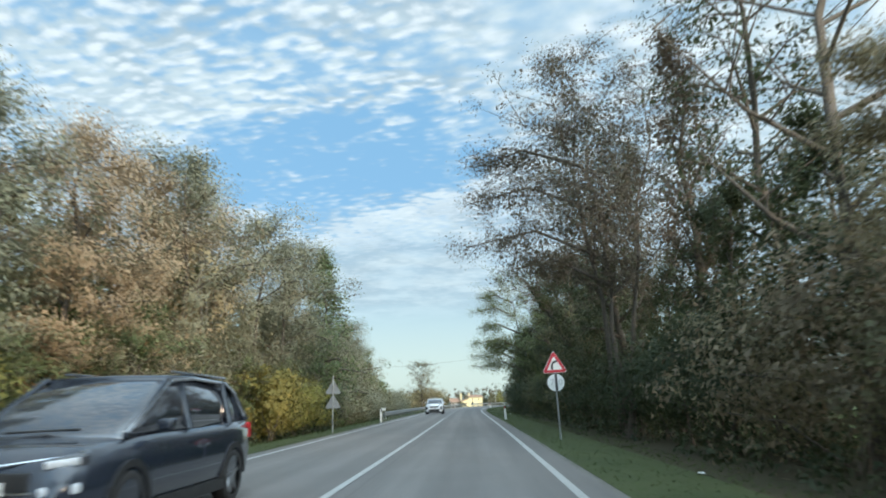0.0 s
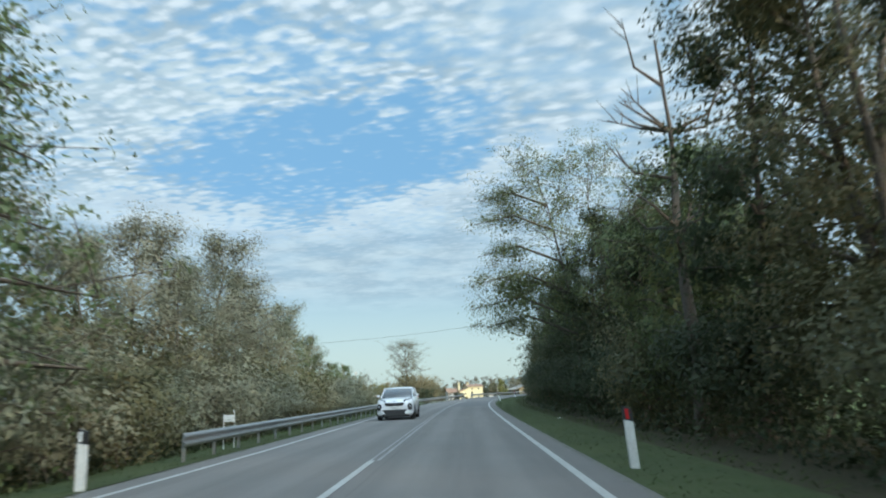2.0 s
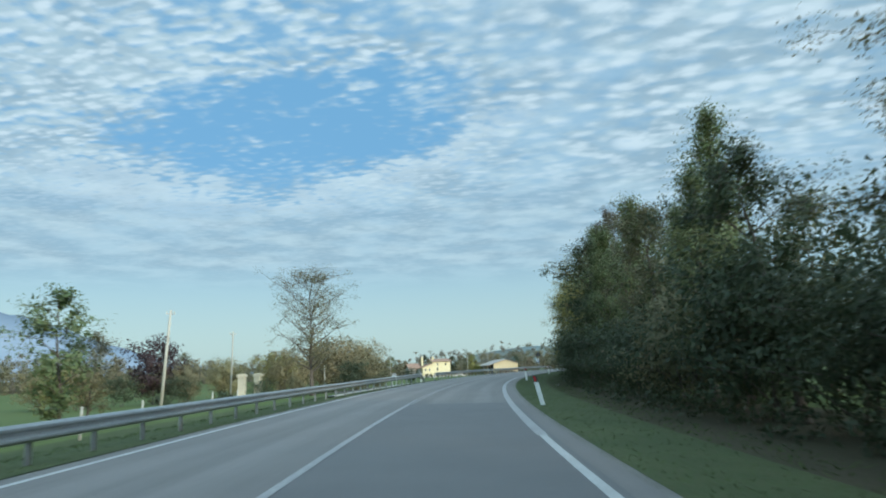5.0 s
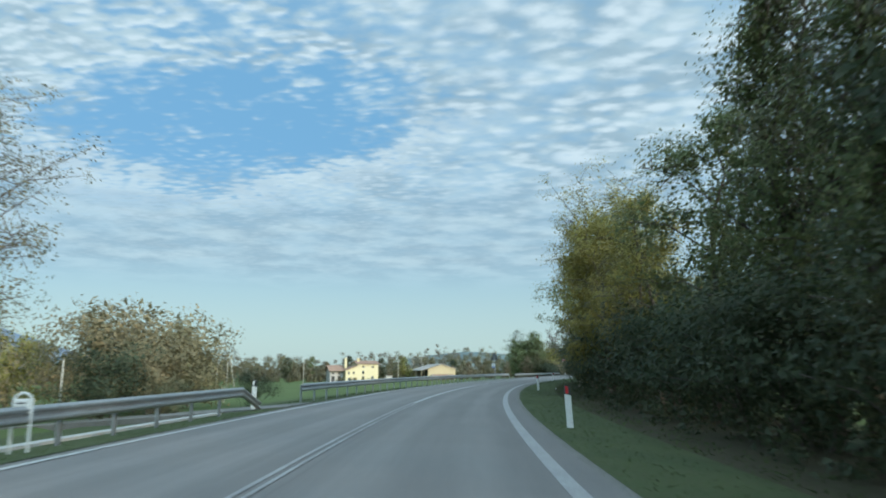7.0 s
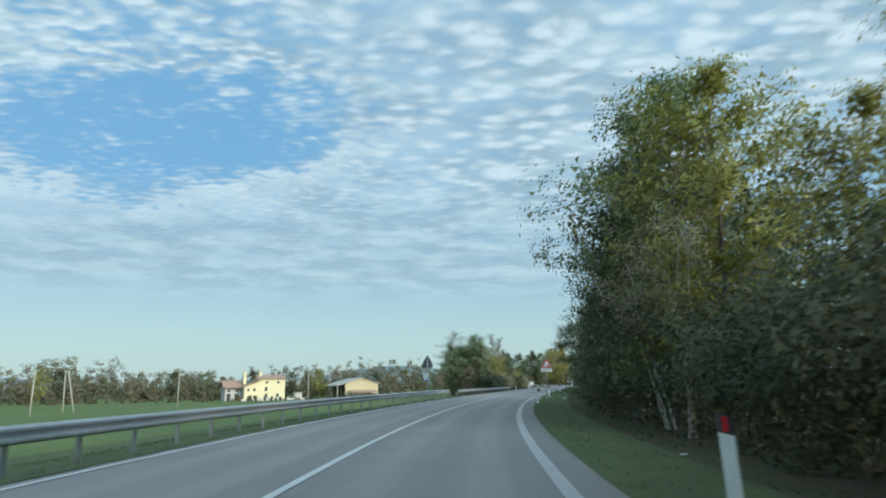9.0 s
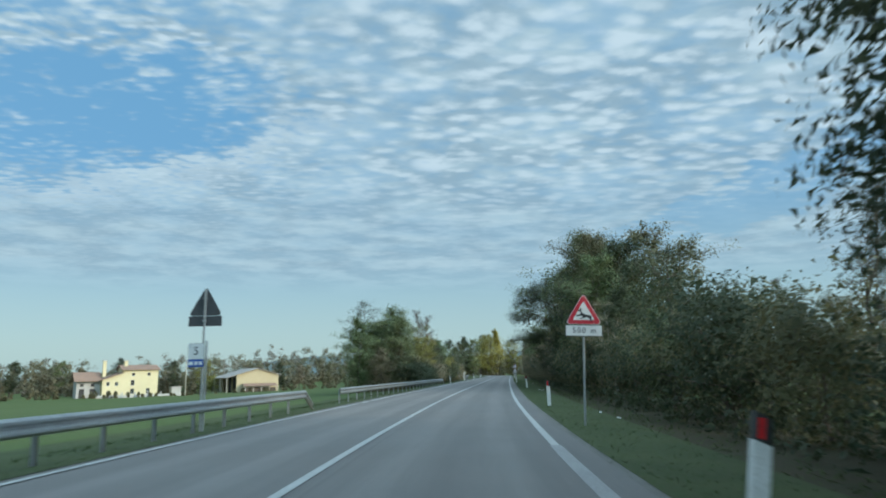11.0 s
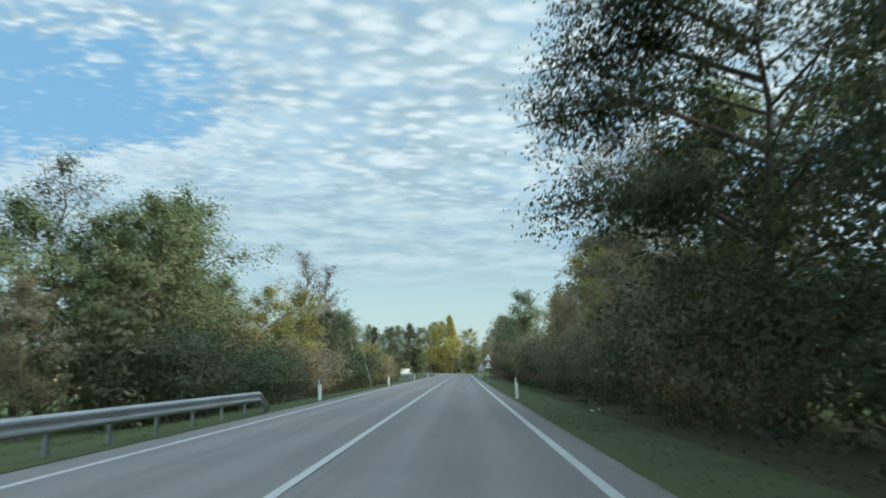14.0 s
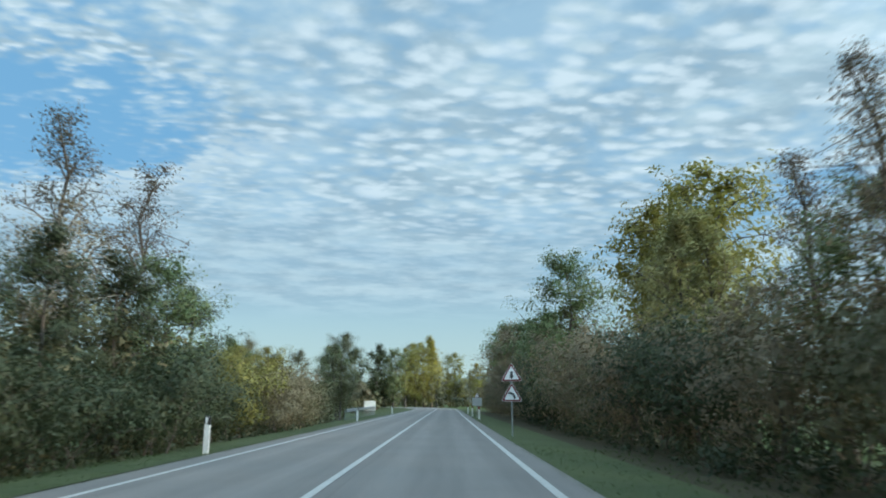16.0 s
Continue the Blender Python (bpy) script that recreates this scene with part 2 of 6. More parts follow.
ASPHALT = asphalt("asphalt", [(0.180, 0.169, 0.160), (0.200, 0.188, 0.178), (0.189, 0.178, 0.168)])
PAINTWORN = material("worn_road_paint", [(0.36, 0.36, 0.35), (0.24, 0.235, 0.23), (0.20, 0.195, 0.19)], 0.65, 0.8, 9.0, 0.2)
PAINT = material("road_paint", [(0.50, 0.50, 0.48), (0.42, 0.42, 0.40), (0.30, 0.30, 0.29)], 0.6, 1.5, 25.0, 0.2)
PAINTPALE = material("old_road_paint", [(0.35, 0.345, 0.335), (0.29, 0.285, 0.28), (0.215, 0.21, 0.205)], 0.65, 1.2, 16.0, 0.2)
NEWASPHALT = material("newer_asphalt", [(0.115, 0.112, 0.110), (0.135, 0.131, 0.128), (0.125, 0.122, 0.119)], 0.75, 0.5, 50.0, 0.3)
GRAVEL = material("gravel", [(0.17, 0.165, 0.15), (0.12, 0.115, 0.10), (0.21, 0.20, 0.18)], 0.9, 0.8, 30.0, 0.6)
LITTER = material("leaf_litter", [(0.060, 0.054, 0.034), (0.048, 0.050, 0.028), (0.074, 0.060, 0.038)], 0.95, 0.6, 14.0, 0.4, gloss=0.15)
GRASS = material("grass_ground", [(0.044, 0.070, 0.026), (0.066, 0.092, 0.035), (0.076, 0.076, 0.040)], 0.9, 0.5, 12.0, 0.6, gloss=0.2)
FIELD = material("field", [(0.066, 0.106, 0.030), (0.086, 0.122, 0.038), (0.080, 0.098, 0.037)], 0.9, 0.03, 2.5, 0.5, gloss=0.2)
BLADES = material("grass_blades", [(0.062, 0.094, 0.034), (0.084, 0.108, 0.042)], 0.7, 0.5, 3.0, 0, random_by="island", spread=0.15, gloss=0.1, translucent=0.45)
STEEL = material("galvanised_steel", [(0.42, 0.44, 0.45), (0.34, 0.36, 0.37), (0.28, 0.28, 0.27)], 0.5, 0.8, 14.0, 0.1, metal=0.75)
POSTSTEEL = material("post_steel", [(0.36, 0.38, 0.38), (0.28, 0.29, 0.29)], 0.55, 2.0, 20.0, 0.1, metal=0.6)
PLASTIC = material("white_plastic", [(0.78, 0.78, 0.76), (0.68, 0.68, 0.65), (0.5, 0.5, 0.46)], 0.45, 3.0, 30.0, 0.05)
BLACK = material("black_plastic", [(0.015, 0.015, 0.016), (0.025, 0.025, 0.025)], 0.5, 5.0, 40.0, 0.05)
REDREF = material("red_reflector", [(0.45, 0.02, 0.025), (0.55, 0.03, 0.03)], 0.25, 20.0, 80.0, 0.05)
SIGNWHITE = material("sign_white", [(0.74, 0.75, 0.74), (0.66, 0.67, 0.65)], 0.4, 3.0, 30.0, 0.02)
SIGNRED = material("sign_red", [(0.55, 0.03, 0.05), (0.47, 0.03, 0.045)], 0.4, 3.0, 30.0, 0.02)
FADEDRED = material("sign_faded_red", [(0.22, 0.05, 0.05), (0.17, 0.045, 0.045)], 0.5, 3.0, 30.0, 0.02)
SIGNBLACK = material("sign_black", [(0.02, 0.02, 0.02), (0.035, 0.035, 0.035)], 0.5, 3.0, 30.0, 0.02)
SIGNGREY = material("sign_faded_grey", [(0.42, 0.43, 0.42), (0.36, 0.37, 0.36)], 0.5, 3.0, 30.0, 0.02)
SIGNBLUE = material("sign_blue", [(0.03, 0.09, 0.36), (0.04, 0.11, 0.40)], 0.4, 3.0, 30.0, 0.02)
SIGNDARK = material("sign_back_dark", [(0.045, 0.05, 0.055), (0.035, 0.038, 0.042), (0.06, 0.065, 0.068)], 0.7, 2.0, 14.0, 0.05)
SIGNBACK = material("sign_back", [(0.20, 0.22, 0.23), (0.15, 0.165, 0.17), (0.25, 0.26, 0.26)], 0.55, 2.0, 14.0, 0.05, metal=0.3)
BARK = material("bark", [(0.10, 0.08, 0.06), (0.065, 0.055, 0.045), (0.14, 0.12, 0.10)], 0.9, 2.0, 18.0, 0.6)
PALEBARK = material("pale_bark", [(0.34, 0.32, 0.28), (0.22, 0.20, 0.17), (0.40, 0.39, 0.35)], 0.85, 1.5, 12.0, 0.4)
WOODPOLE = material("pole_wood", [(0.38, 0.36, 0.30), (0.30, 0.28, 0.23), (0.44, 0.42, 0.36)], 0.85, 1.5, 20.0, 0.3)
CONCRETE = material("concrete", [(0.45, 0.44, 0.41), (0.36, 0.35, 0.33), (0.50, 0.49, 0.46)], 0.85, 0.8, 20.0, 0.3)
STUCCO = material("yellow_stucco", [(0.62, 0.54, 0.33), (0.56, 0.48, 0.29), (0.65, 0.58, 0.38)], 0.9, 0.4, 12.0, 0.2)
GREYSTUCCO = material("grey_stucco", [(0.42, 0.41, 0.385), (0.33, 0.32, 0.30), (0.48, 0.46, 0.43)], 0.9, 0.4, 12.0, 0.2)
SANDSTUCCO = material("sand_stucco", [(0.47, 0.39, 0.24), (0.42, 0.345, 0.22), (0.50, 0.42, 0.27)], 0.9, 0.4, 12.0, 0.2)
ROOF = material("roof_tiles", [(0.27, 0.16, 0.11), (0.20, 0.13, 0.10), (0.31, 0.21, 0.15)], 0.85, 0.6, 8.0, 0.5)
ROOFGREY = material("roof_sheet", [(0.33, 0.30, 0.27), (0.25, 0.23, 0.21), (0.38, 0.35, 0.31)], 0.85, 0.6, 8.0, 0.4)
DARK = material("dark_opening", [(0.02, 0.02, 0.02), (0.03, 0.028, 0.025)], 0.6, 2.0, 20.0, 0)
CREAM = material("cream_stone", [(0.62, 0.53, 0.38), (0.55, 0.47, 0.34), (0.66, 0.58, 0.44)], 0.85, 1.5, 15.0, 0.2)
WHITEPAINT = material("white_car_paint", [(0.74, 0.76, 0.78), (0.72, 0.74, 0.76)], 0.25, 0.5, 5.0, 0, coat=0.6)
BLUEPAINT = material("dark_blue_car_paint", [(0.012, 0.018, 0.03), (0.016, 0.022, 0.035)], 0.22, 0.5, 5.0, 0, coat=0.8)
CARGLASS = material("car_glass", [(0.03, 0.035, 0.045), (0.035, 0.04, 0.05)], 0.05, 0.5, 5.0, 0, gloss=1.0, coat=1.0)
RUBBER = material("rubber", [(0.02, 0.02, 0.02), (0.03, 0.03, 0.03)], 0.8, 8.0, 60.0, 0.1)
ALLOY = material("alloy", [(0.45, 0.46, 0.47), (0.38, 0.39, 0.40)], 0.3, 4.0, 30.0, 0, metal=0.9)
CHROME = material("chrome", [(0.7, 0.7, 0.72), (0.6, 0.6, 0.62)], 0.15, 4.0, 30.0, 0, metal=1.0)
LAMPGLASS = material("lamp_lens", [(0.6, 0.63, 0.66), (0.5, 0.53, 0.56)], 0.1, 6.0, 40.0, 0, coat=0.5)
# Both hill colours have the blue haze of distance mixed in.
HAZYHILL = material("hazed_far_hill", [(0.20, 0.245, 0.30), (0.17, 0.22, 0.275)], 1.0, 0.004, 0.03, 0, gloss=0.0)
HAZYWOODS = material("hazed_wooded_hill", [(0.12, 0.17, 0.18), (0.16, 0.20, 0.19)], 1.0, 0.01, 0.05, 0, gloss=0.0)
LEAF = {
    "dark": leaf_material("leaves_dark_green", (0.047, 0.067, 0.036), (0.064, 0.083, 0.041), (0.084, 0.094, 0.048)),
    "green": leaf_material("leaves_green", (0.120, 0.169, 0.074), (0.151, 0.192, 0.084), (0.190, 0.209, 0.103)),
    "olive": leaf_material("leaves_olive", (0.128, 0.134, 0.072), (0.152, 0.146, 0.078), (0.190, 0.164, 0.086)),
    "brown": leaf_material("leaves_brown", (0.196, 0.170, 0.112), (0.232, 0.194, 0.122), (0.268, 0.216, 0.132)),
    "orange": leaf_material("leaves_orange", (0.330, 0.270, 0.175), (0.390, 0.312, 0.195), (0.430, 0.335, 0.200)),
    "yellow": leaf_material("leaves_yellow", (0.36, 0.30, 0.06), (0.42, 0.33, 0.065), (0.28, 0.26, 0.06)),
    "yellowgreen": leaf_material("leaves_yellow_green", (0.213, 0.207, 0.060), (0.265, 0.241, 0.067), (0.310, 0.265, 0.071)),
    "tan": leaf_material("leaves_tan", (0.221, 0.202, 0.111), (0.273, 0.234, 0.124), (0.325, 0.260, 0.130)),
    "straw": leaf_material("leaves_straw", (0.25, 0.23, 0.10), (0.29, 0.26, 0.11), (0.22, 0.22, 0.09)),
    "dry": leaf_material("leaves_dry", (0.138, 0.109, 0.086), (0.172, 0.138, 0.109), (0.115, 0.109, 0.069)),
    # The two far leaf colours are lightened to carry distance haze.
    "far": leaf_material("leaves_far_hazed", (0.150, 0.150, 0.091), (0.176, 0.163, 0.098), (0.189, 0.169, 0.098)),
    "far2": leaf_material("leaves_far_hazed_brown", (0.169, 0.156, 0.117), (0.195, 0.169, 0.124), (0.163, 0.159, 0.120)),
    "purple": leaf_material("leaves_purple", (0.050, 0.030, 0.032), (0.065, 0.040, 0.040), (0.080, 0.050, 0.045)),
    # Windscreen haze is mixed into this olive as a pale veil, not dust.
    "dusty": leaf_material("leaves_hazed_olive", (0.222, 0.230, 0.160), (0.255, 0.254, 0.175), (0.288, 0.270, 0.180)),
}

# ---- the line of the road ----
KNOT_S = (-140, 0, 30, 60, 85, 110, 135, 160, 185, 210, 235, 260, 290, 340, 400, 445, 480, 520, 600, 760)
KNOT_H = (-2.7, -2.68, -2.21, -1.88, -2.46, -4.45, -7.75, -11.82, -16.49, -20.99, -24.09, -25.46, -25.80, -26.0, -26.2, -26.0, -16.0, 12.0, 40.0, 52.0)
AXIS_S = np.arange(-140.0, 760.0, 0.5)
AXIS_H = np.radians(np.interp(AXIS_S, KNOT_S, KNOT_H))
AXIS_X, AXIS_Y = np.cumsum(-np.sin(AXIS_H)) * 0.5, np.cumsum(np.cos(AXIS_H)) * 0.5
AXIS_X, AXIS_Y = AXIS_X - np.interp(0, AXIS_S, AXIS_X) - 2.09, AXIS_Y - np.interp(0, AXIS_S, AXIS_Y)


def road(s, o, z=0.0):
    """The place s metres along the road, o metres to the right of its middle line."""
    h = float(np.interp(s, AXIS_S, AXIS_H))
    return Vector((float(np.interp(s, AXIS_S, AXIS_X)) + o * math.cos(h), float(np.interp(s, AXIS_S, AXIS_Y)) + o * math.sin(h), z))


def along(s):
    """The road's heading there, degrees to the left of +y."""
    return math.degrees(float(np.interp(s, AXIS_S, AXIS_H)))


def at_road(s, o, z=0.0, turn=0.0):
    p = road(s, o, z)
    return pose(p.x, p.y, p.z, 0, 0, along(s) + turn)


LEFT_O, LEFT_Z = (-3000, -400, -85, -50, -20, -10, -6.5, -4.4), (-3.4, -3.4, -3.2, -2.3, -1.3, -0.7, -0.25, -0.05)
RIGHT_O, RIGHT_Z = (4.4, 6.0, 8.0, 12.0, 30.0, 3000.0), (-0.05, -0.15, -0.35, -0.3, -0.2, 0.0)


def lie(x, y):
    """Nearest s and o of places in the plan."""
    x, y = np.atleast_1d(x).astype(float), np.atleast_1d(y).astype(float)
    s, o = np.empty(len(x)), np.empty(len(x))
    for k in range(0, len(x), 2000):
        i = ((x[k:k + 2000, None] - AXIS_X[::4]) ** 2 + (y[k:k + 2000, None] - AXIS_Y[::4]) ** 2).argmin(1) * 4
        s[k:k + 2000] = AXIS_S[i]
        o[k:k + 2000] = np.hypot(x[k:k + 2000] - AXIS_X[i], y[k:k + 2000] - AXIS_Y[i]) * np.sign((x[k:k + 2000] - AXIS_X[i]) * np.cos(AXIS_H[i]) + (y[k:k + 2000] - AXIS_Y[i]) * np.sin(AXIS_H[i]))
    return s, o


def height_at(o):
    return np.where(np.asarray(o) < 0, np.interp(o, LEFT_O, LEFT_Z), np.interp(o, RIGHT_O, RIGHT_Z))


def ground_z(x, y):
    return float(height_at(lie(x, y)[1])[0])


# ---- mesh helpers ----
def mesh_object(name, bm, mat, parent=None, label="", smooth=False):
    me = bpy.data.meshes.new(name)
    bm.to_mesh(me)
    bm.free()
    me.materials.append(mat)
    if smooth:
        for p in me.polygons:
            p.use_smooth = True
    ob = new(name, me)
    ob.parent = parent
    if label:
        tagged(ob, label)
    return ob


part = mesh_object


def raw_object(name, verts, faces, mat, parent=None, smooth=False):
    me = bpy.data.meshes.new(name)
    me.from_pydata(verts, [], faces)
    me.materials.append(mat)
    if smooth:
        me.polygons.foreach_set("use_smooth", [True] * len(me.polygons))
    ob = new(name, me)
    ob.parent = parent
    return ob


def empty(name, m, label, category, group=""):
    ob = new(name)
    ob.empty_display_size = 0.2
    ob.matrix_world = m
    return tagged(ob, label, category, group)


def add_box(bm, x0, x1, y0, y1, z0, z1, bevel=0.0, m=None):
    made = bmesh.ops.create_cube(bm, size=1)["verts"]
    for v in made:
        v.co = Vector(((x0 + x1) / 2 + v.co.x * (x1 - x0), (y0 + y1) / 2 + v.co.y * (y1 - y0), (z0 + z1) / 2 + v.co.z * (z1 - z0)))
    if bevel:
        edges = list({e for v in made for e in v.link_edges})
        made = bmesh.ops.bevel(bm, geom=edges, offset=bevel, segments=2, affect="EDGES", profile=0.6)["verts"]
    if m is not None:
        bmesh.ops.transform(bm, matrix=m, verts=list({v for v in made}))
    return bm


def box(x0, x1, y0, y1, z0, z1, bevel=0.0, m=None):
    return add_box(bmesh.new(), x0, x1, y0, y1, z0, z1, bevel, m)


def add_rod(bm, a, b, r0, r1=None, n=10):
    a, b = Vector(a), Vector(b)
    r1 = r0 if r1 is None else r1
    q = (b - a).to_track_quat("Z", "Y").to_matrix()
    rings = []
    for c, r in ((a, r0), (b, r1)):
        rings.append([bm.verts.new(c + q @ Vector((r * math.cos(k * math.tau / n), r * math.sin(k * math.tau / n), 0))) for k in range(n)])
    for k in range(n):
        bm.faces.new((rings[0][k], rings[0][(k + 1) % n], rings[1][(k + 1) % n], rings[1][k]))
    bm.faces.new(rings[0][::-1]), bm.faces.new(rings[1])
    return bm


def rod(a, b, r0, r1=None, n=10):
    return add_rod(bmesh.new(), a, b, r0, r1, n)


def plate(points, depth, bevel=0.0):
    """A flat outline in x and z, facing -y, with thickness behind it."""
    bm = bmesh.new()
    front = [bm.verts.new((x, 0, z)) for x, z in points]
    back = [bm.verts.new((x, depth, z)) for x, z in points]
    bm.faces.new(front), bm.faces.new(back[::-1])
    n = len(points)
    for k in range(n):
        bm.faces.new((front[k], back[k], back[(k + 1) % n], front[(k + 1) % n]))
    bmesh.ops.recalc_face_normals(bm, faces=bm.faces)
    return bm


def ribbon(name, s0, s1, offsets, mat, step=2.0, kind="structure", label=""):
    """A strip along the road; offsets: (o, z) across it, from left to right."""
    ss = np.append(np.arange(s0, s1, step), s1)
    verts, faces, n = [], [], len(offsets)
    for s in ss:
        verts += [road(s, o, z) for o, z in offsets]
    for i in range(len(ss) - 1):
        for j in range(n - 1):
            a = i * n + j
            faces.append((a, a + 1, a + n + 1, a + n))
    ob = raw_object(name, verts, faces, mat)
    uv = ob.data.uv_layers.new(name="along")
    across = [(o, s) for s in ss for o, z in offsets]
    uv.data.foreach_set("uv", np.array([across[l.vertex_index] for l in ob.data.loops]).ravel())
    return tagged(ob, label, kind=kind)


# ---- ground, road, verges ----
def build_ground():
    def axis_lines(lo, hi, far):
        out = np.geomspace(8, far, 16)
        return np.concatenate([(lo - out)[::-1], np.arange(lo, hi + 0.1, 4.0), hi + out])
    xs, ys = axis_lines(-120, 220, 4200), axis_lines(-80, 560, 4200)
    gx, gy = np.meshgrid(xs, ys)
    s, o = lie(gx.ravel(), gy.ravel())
    z = height_at(o)
    r = np.random.default_rng(5)
    z = z + np.where(np.abs(o) > 14, r.normal(0, 0.06, len(z)), 0)
    z = np.where(np.abs(o) < 11.5, np.minimum(z, 0) - 0.55, z)
    n = len(xs)
    faces = [(j * n + i, j * n + i + 1, (j + 1) * n + i + 1, (j + 1) * n + i) for j in range(len(ys) - 1) for i in range(n - 1)]
    tagged(raw_object("ground", np.stack([gx.ravel(), gy.ravel(), z], 1).tolist(), faces, FIELD, smooth=True), "flat green field reaching to the far woods", kind="structure")


build_ground()
ribbon("road", -130, 740, [(-3.85, -0.02), (-3.5, 0.0), (0, 0.03), (3.5, 0.0), (3.95, -0.02)], ASPHALT, label="grey worn asphalt road with two lanes")
LEFT_LINE = ((-140, -3.5), (45, -3.45), (57, -3.2), (72, -3.25), (100, -3.5), (150, -3.65), (170, -3.5), (188, -3.65), (238, -3.72), (250, -3.5), (268, -3.45), (280, -3.23), (760, -3.25))


def painted(name, s0, s1, o, w, mat, label, z=0.006):
    """A painted line; o: its offset, one number or knots along the road."""
    knots = o if isinstance(o, tuple) else ((-140, o), (760, o))
    ss = np.append(np.arange(s0, s1, 2.0), s1)
    mids = np.interp(ss, *zip(*knots))
    verts = [road(q, m + d, z) for q, m in zip(ss, mids) for d in (-w, w)]
    tagged(raw_object(name, verts, [(2 * k, 2 * k + 1, 2 * k + 3, 2 * k + 2) for k in range(len(ss) - 1)], mat), label, kind="structure")


for s0, s1 in ((-120, 250.3), (250.9, 252.5), (253.2, 730)):
    painted("edge_line_left", s0, s1, LEFT_LINE, 0.06, PAINT, "worn white painted edge line")
for s0, s1, w, mat in ((-120, 112, 0.065, PAINT), (112, 232, 0.10, PAINTPALE), (232, 730, 0.07, PAINT)):
    painted("edge_line_right", s0, s1, 3.45, w, mat, "worn white painted edge line")
ribbon("road_patch", 97.0, 123.0, [(0.02, 0.034), (1.8, 0.019), (3.62, 0.003)], NEWASPHALT, label="darker strip of newer asphalt in one lane")
for s0, s1, o, w, mat in ((-120, 52, 0.03, 0.06, PAINT), (52, 97, 0.0, 0.028, PAINTWORN), (52, 97, 0.15, 0.035, PAINTWORN), (97, 123, 0.05, 0.06, PAINTPALE), (123, 166, 0.0, 0.035, PAINTWORN), (123, 166, 0.15, 0.03, PAINTWORN),
                          (166, 249.6, 0.06, 0.065, PAINT), (249.95, 251.7, 0.06, 0.065, PAINT), (252.0, 730, 0.06, 0.065, PAINT)):
    painted("centre_line", s0, s1, o, w, mat, "faint worn middle line" if mat == PAINTWORN else "white painted middle line", 0.040)
ribbon("shoulder_right", -130, 740, [(3.93, -0.021), (4.05, -0.03), (4.35, -0.1)], GRAVEL, label="narrow gravel strip beside the asphalt")
ribbon("shoulder_left", -130, 740, [(-4.3, -0.07), (-4.05, -0.03), (-3.83, -0.021)], GRAVEL, label="narrow gravel strip beside the asphalt")
ribbon("verge_right", -130, 740, [(4.1, -0.038), (5.0, -0.09), (6.0, -0.15), (7.0, -0.26), (8.0, -0.35), (10.0, -0.33), (12.5, -0.32), (17.0, -0.45)], GRASS, label="mown grass verge under the trees")
ribbon("verge_left", -130, 740, [(-17.0, -1.5), (-12.5, -0.86), (-10.0, -0.7), (-8.0, -0.44), (-6.5, -0.25), (-5.0, -0.1), (-4.2, -0.04)], GRASS, label="grass verge behind the guard rail")

ribbon("leaf_litter", -130, 440, [(6.15, -0.168), (7.2, -0.27), (8.0, -0.335), (10.0, -0.32), (12.4, -0.31)], LITTER, label="brown leaf litter under the trees")


def build_blades():
    r = np.random.default_rng(11)
    n = 90000
    s = r.uniform(0, 345, n)
    side = r.random(n) < 0.55
    o = np.where(side, 4.0 + r.power(0.8, n) * 3.6, -4.3 - r.power(0.8, n) * 4.2)
    h = np.interp(s, AXIS_S, AXIS_H)
    x, y = np.interp(s, AXIS_S, AXIS_X) + o * np.cos(h), np.interp(s, AXIS_S, AXIS_Y) + o * np.sin(h)
    z = height_at(o) - 0.02
    tall = r.uniform(0.025, 0.07, n) * np.where(np.abs(o) > 6.3, 1.5, 1.0)
    a = r.uniform(0, math.tau, n)
    w = tall * 0.28
    lean = r.normal(0, 1.5, (n, 2)) * tall[:, None]
    v = np.empty((n, 3, 3))
    v[:, 0] = np.stack([x - w * np.cos(a), y - w * np.sin(a), z], 1)
    v[:, 1] = np.stack([x + w * np.cos(a), y + w * np.sin(a), z], 1)
    v[:, 2] = np.stack([x + lean[:, 0], y + lean[:, 1], z + tall], 1)
    up = np.cross(v[:, 1] - v[:, 0], v[:, 2] - v[:, 0])[:, 2] < 0
    v[up] = v[up][:, [1, 0, 2]]
    me = bpy.data.meshes.new("grass")
    me.from_pydata(v.reshape(-1, 3).tolist(), [], np.arange(3 * n).reshape(-1, 3).tolist())
    me.normals_split_custom_set_from_vertices([(0.0, 0.0, 1.0)] * (3 * n))
    me.materials.append(BLADES)
    tagged(new("grass", me), "short green and yellowing grass on the verges", "grass", kind="stuff")


build_blades()


# ---- trees and shrubs ----
def add_tube(verts, faces, pts, radii, n=5):
    base = len(verts)
    for k, (p, r) in enumerate(zip(pts, radii)):
        d = (pts[min(k + 1, len(pts) - 1)] - pts[max(k - 1, 0)]).normalized()
        q = d.to_track_quat("Z", "Y").to_matrix()
        verts += [p + q @ Vector((r * math.cos(i * math.tau / n), r * math.sin(i * math.tau / n), 0)) for i in range(n)]
    for k in range(len(pts) - 1):
        for i in range(n):
            a, b = base + k * n + i, base + k * n + (i + 1) % n
            faces.append((a, b, b + n, a + n))


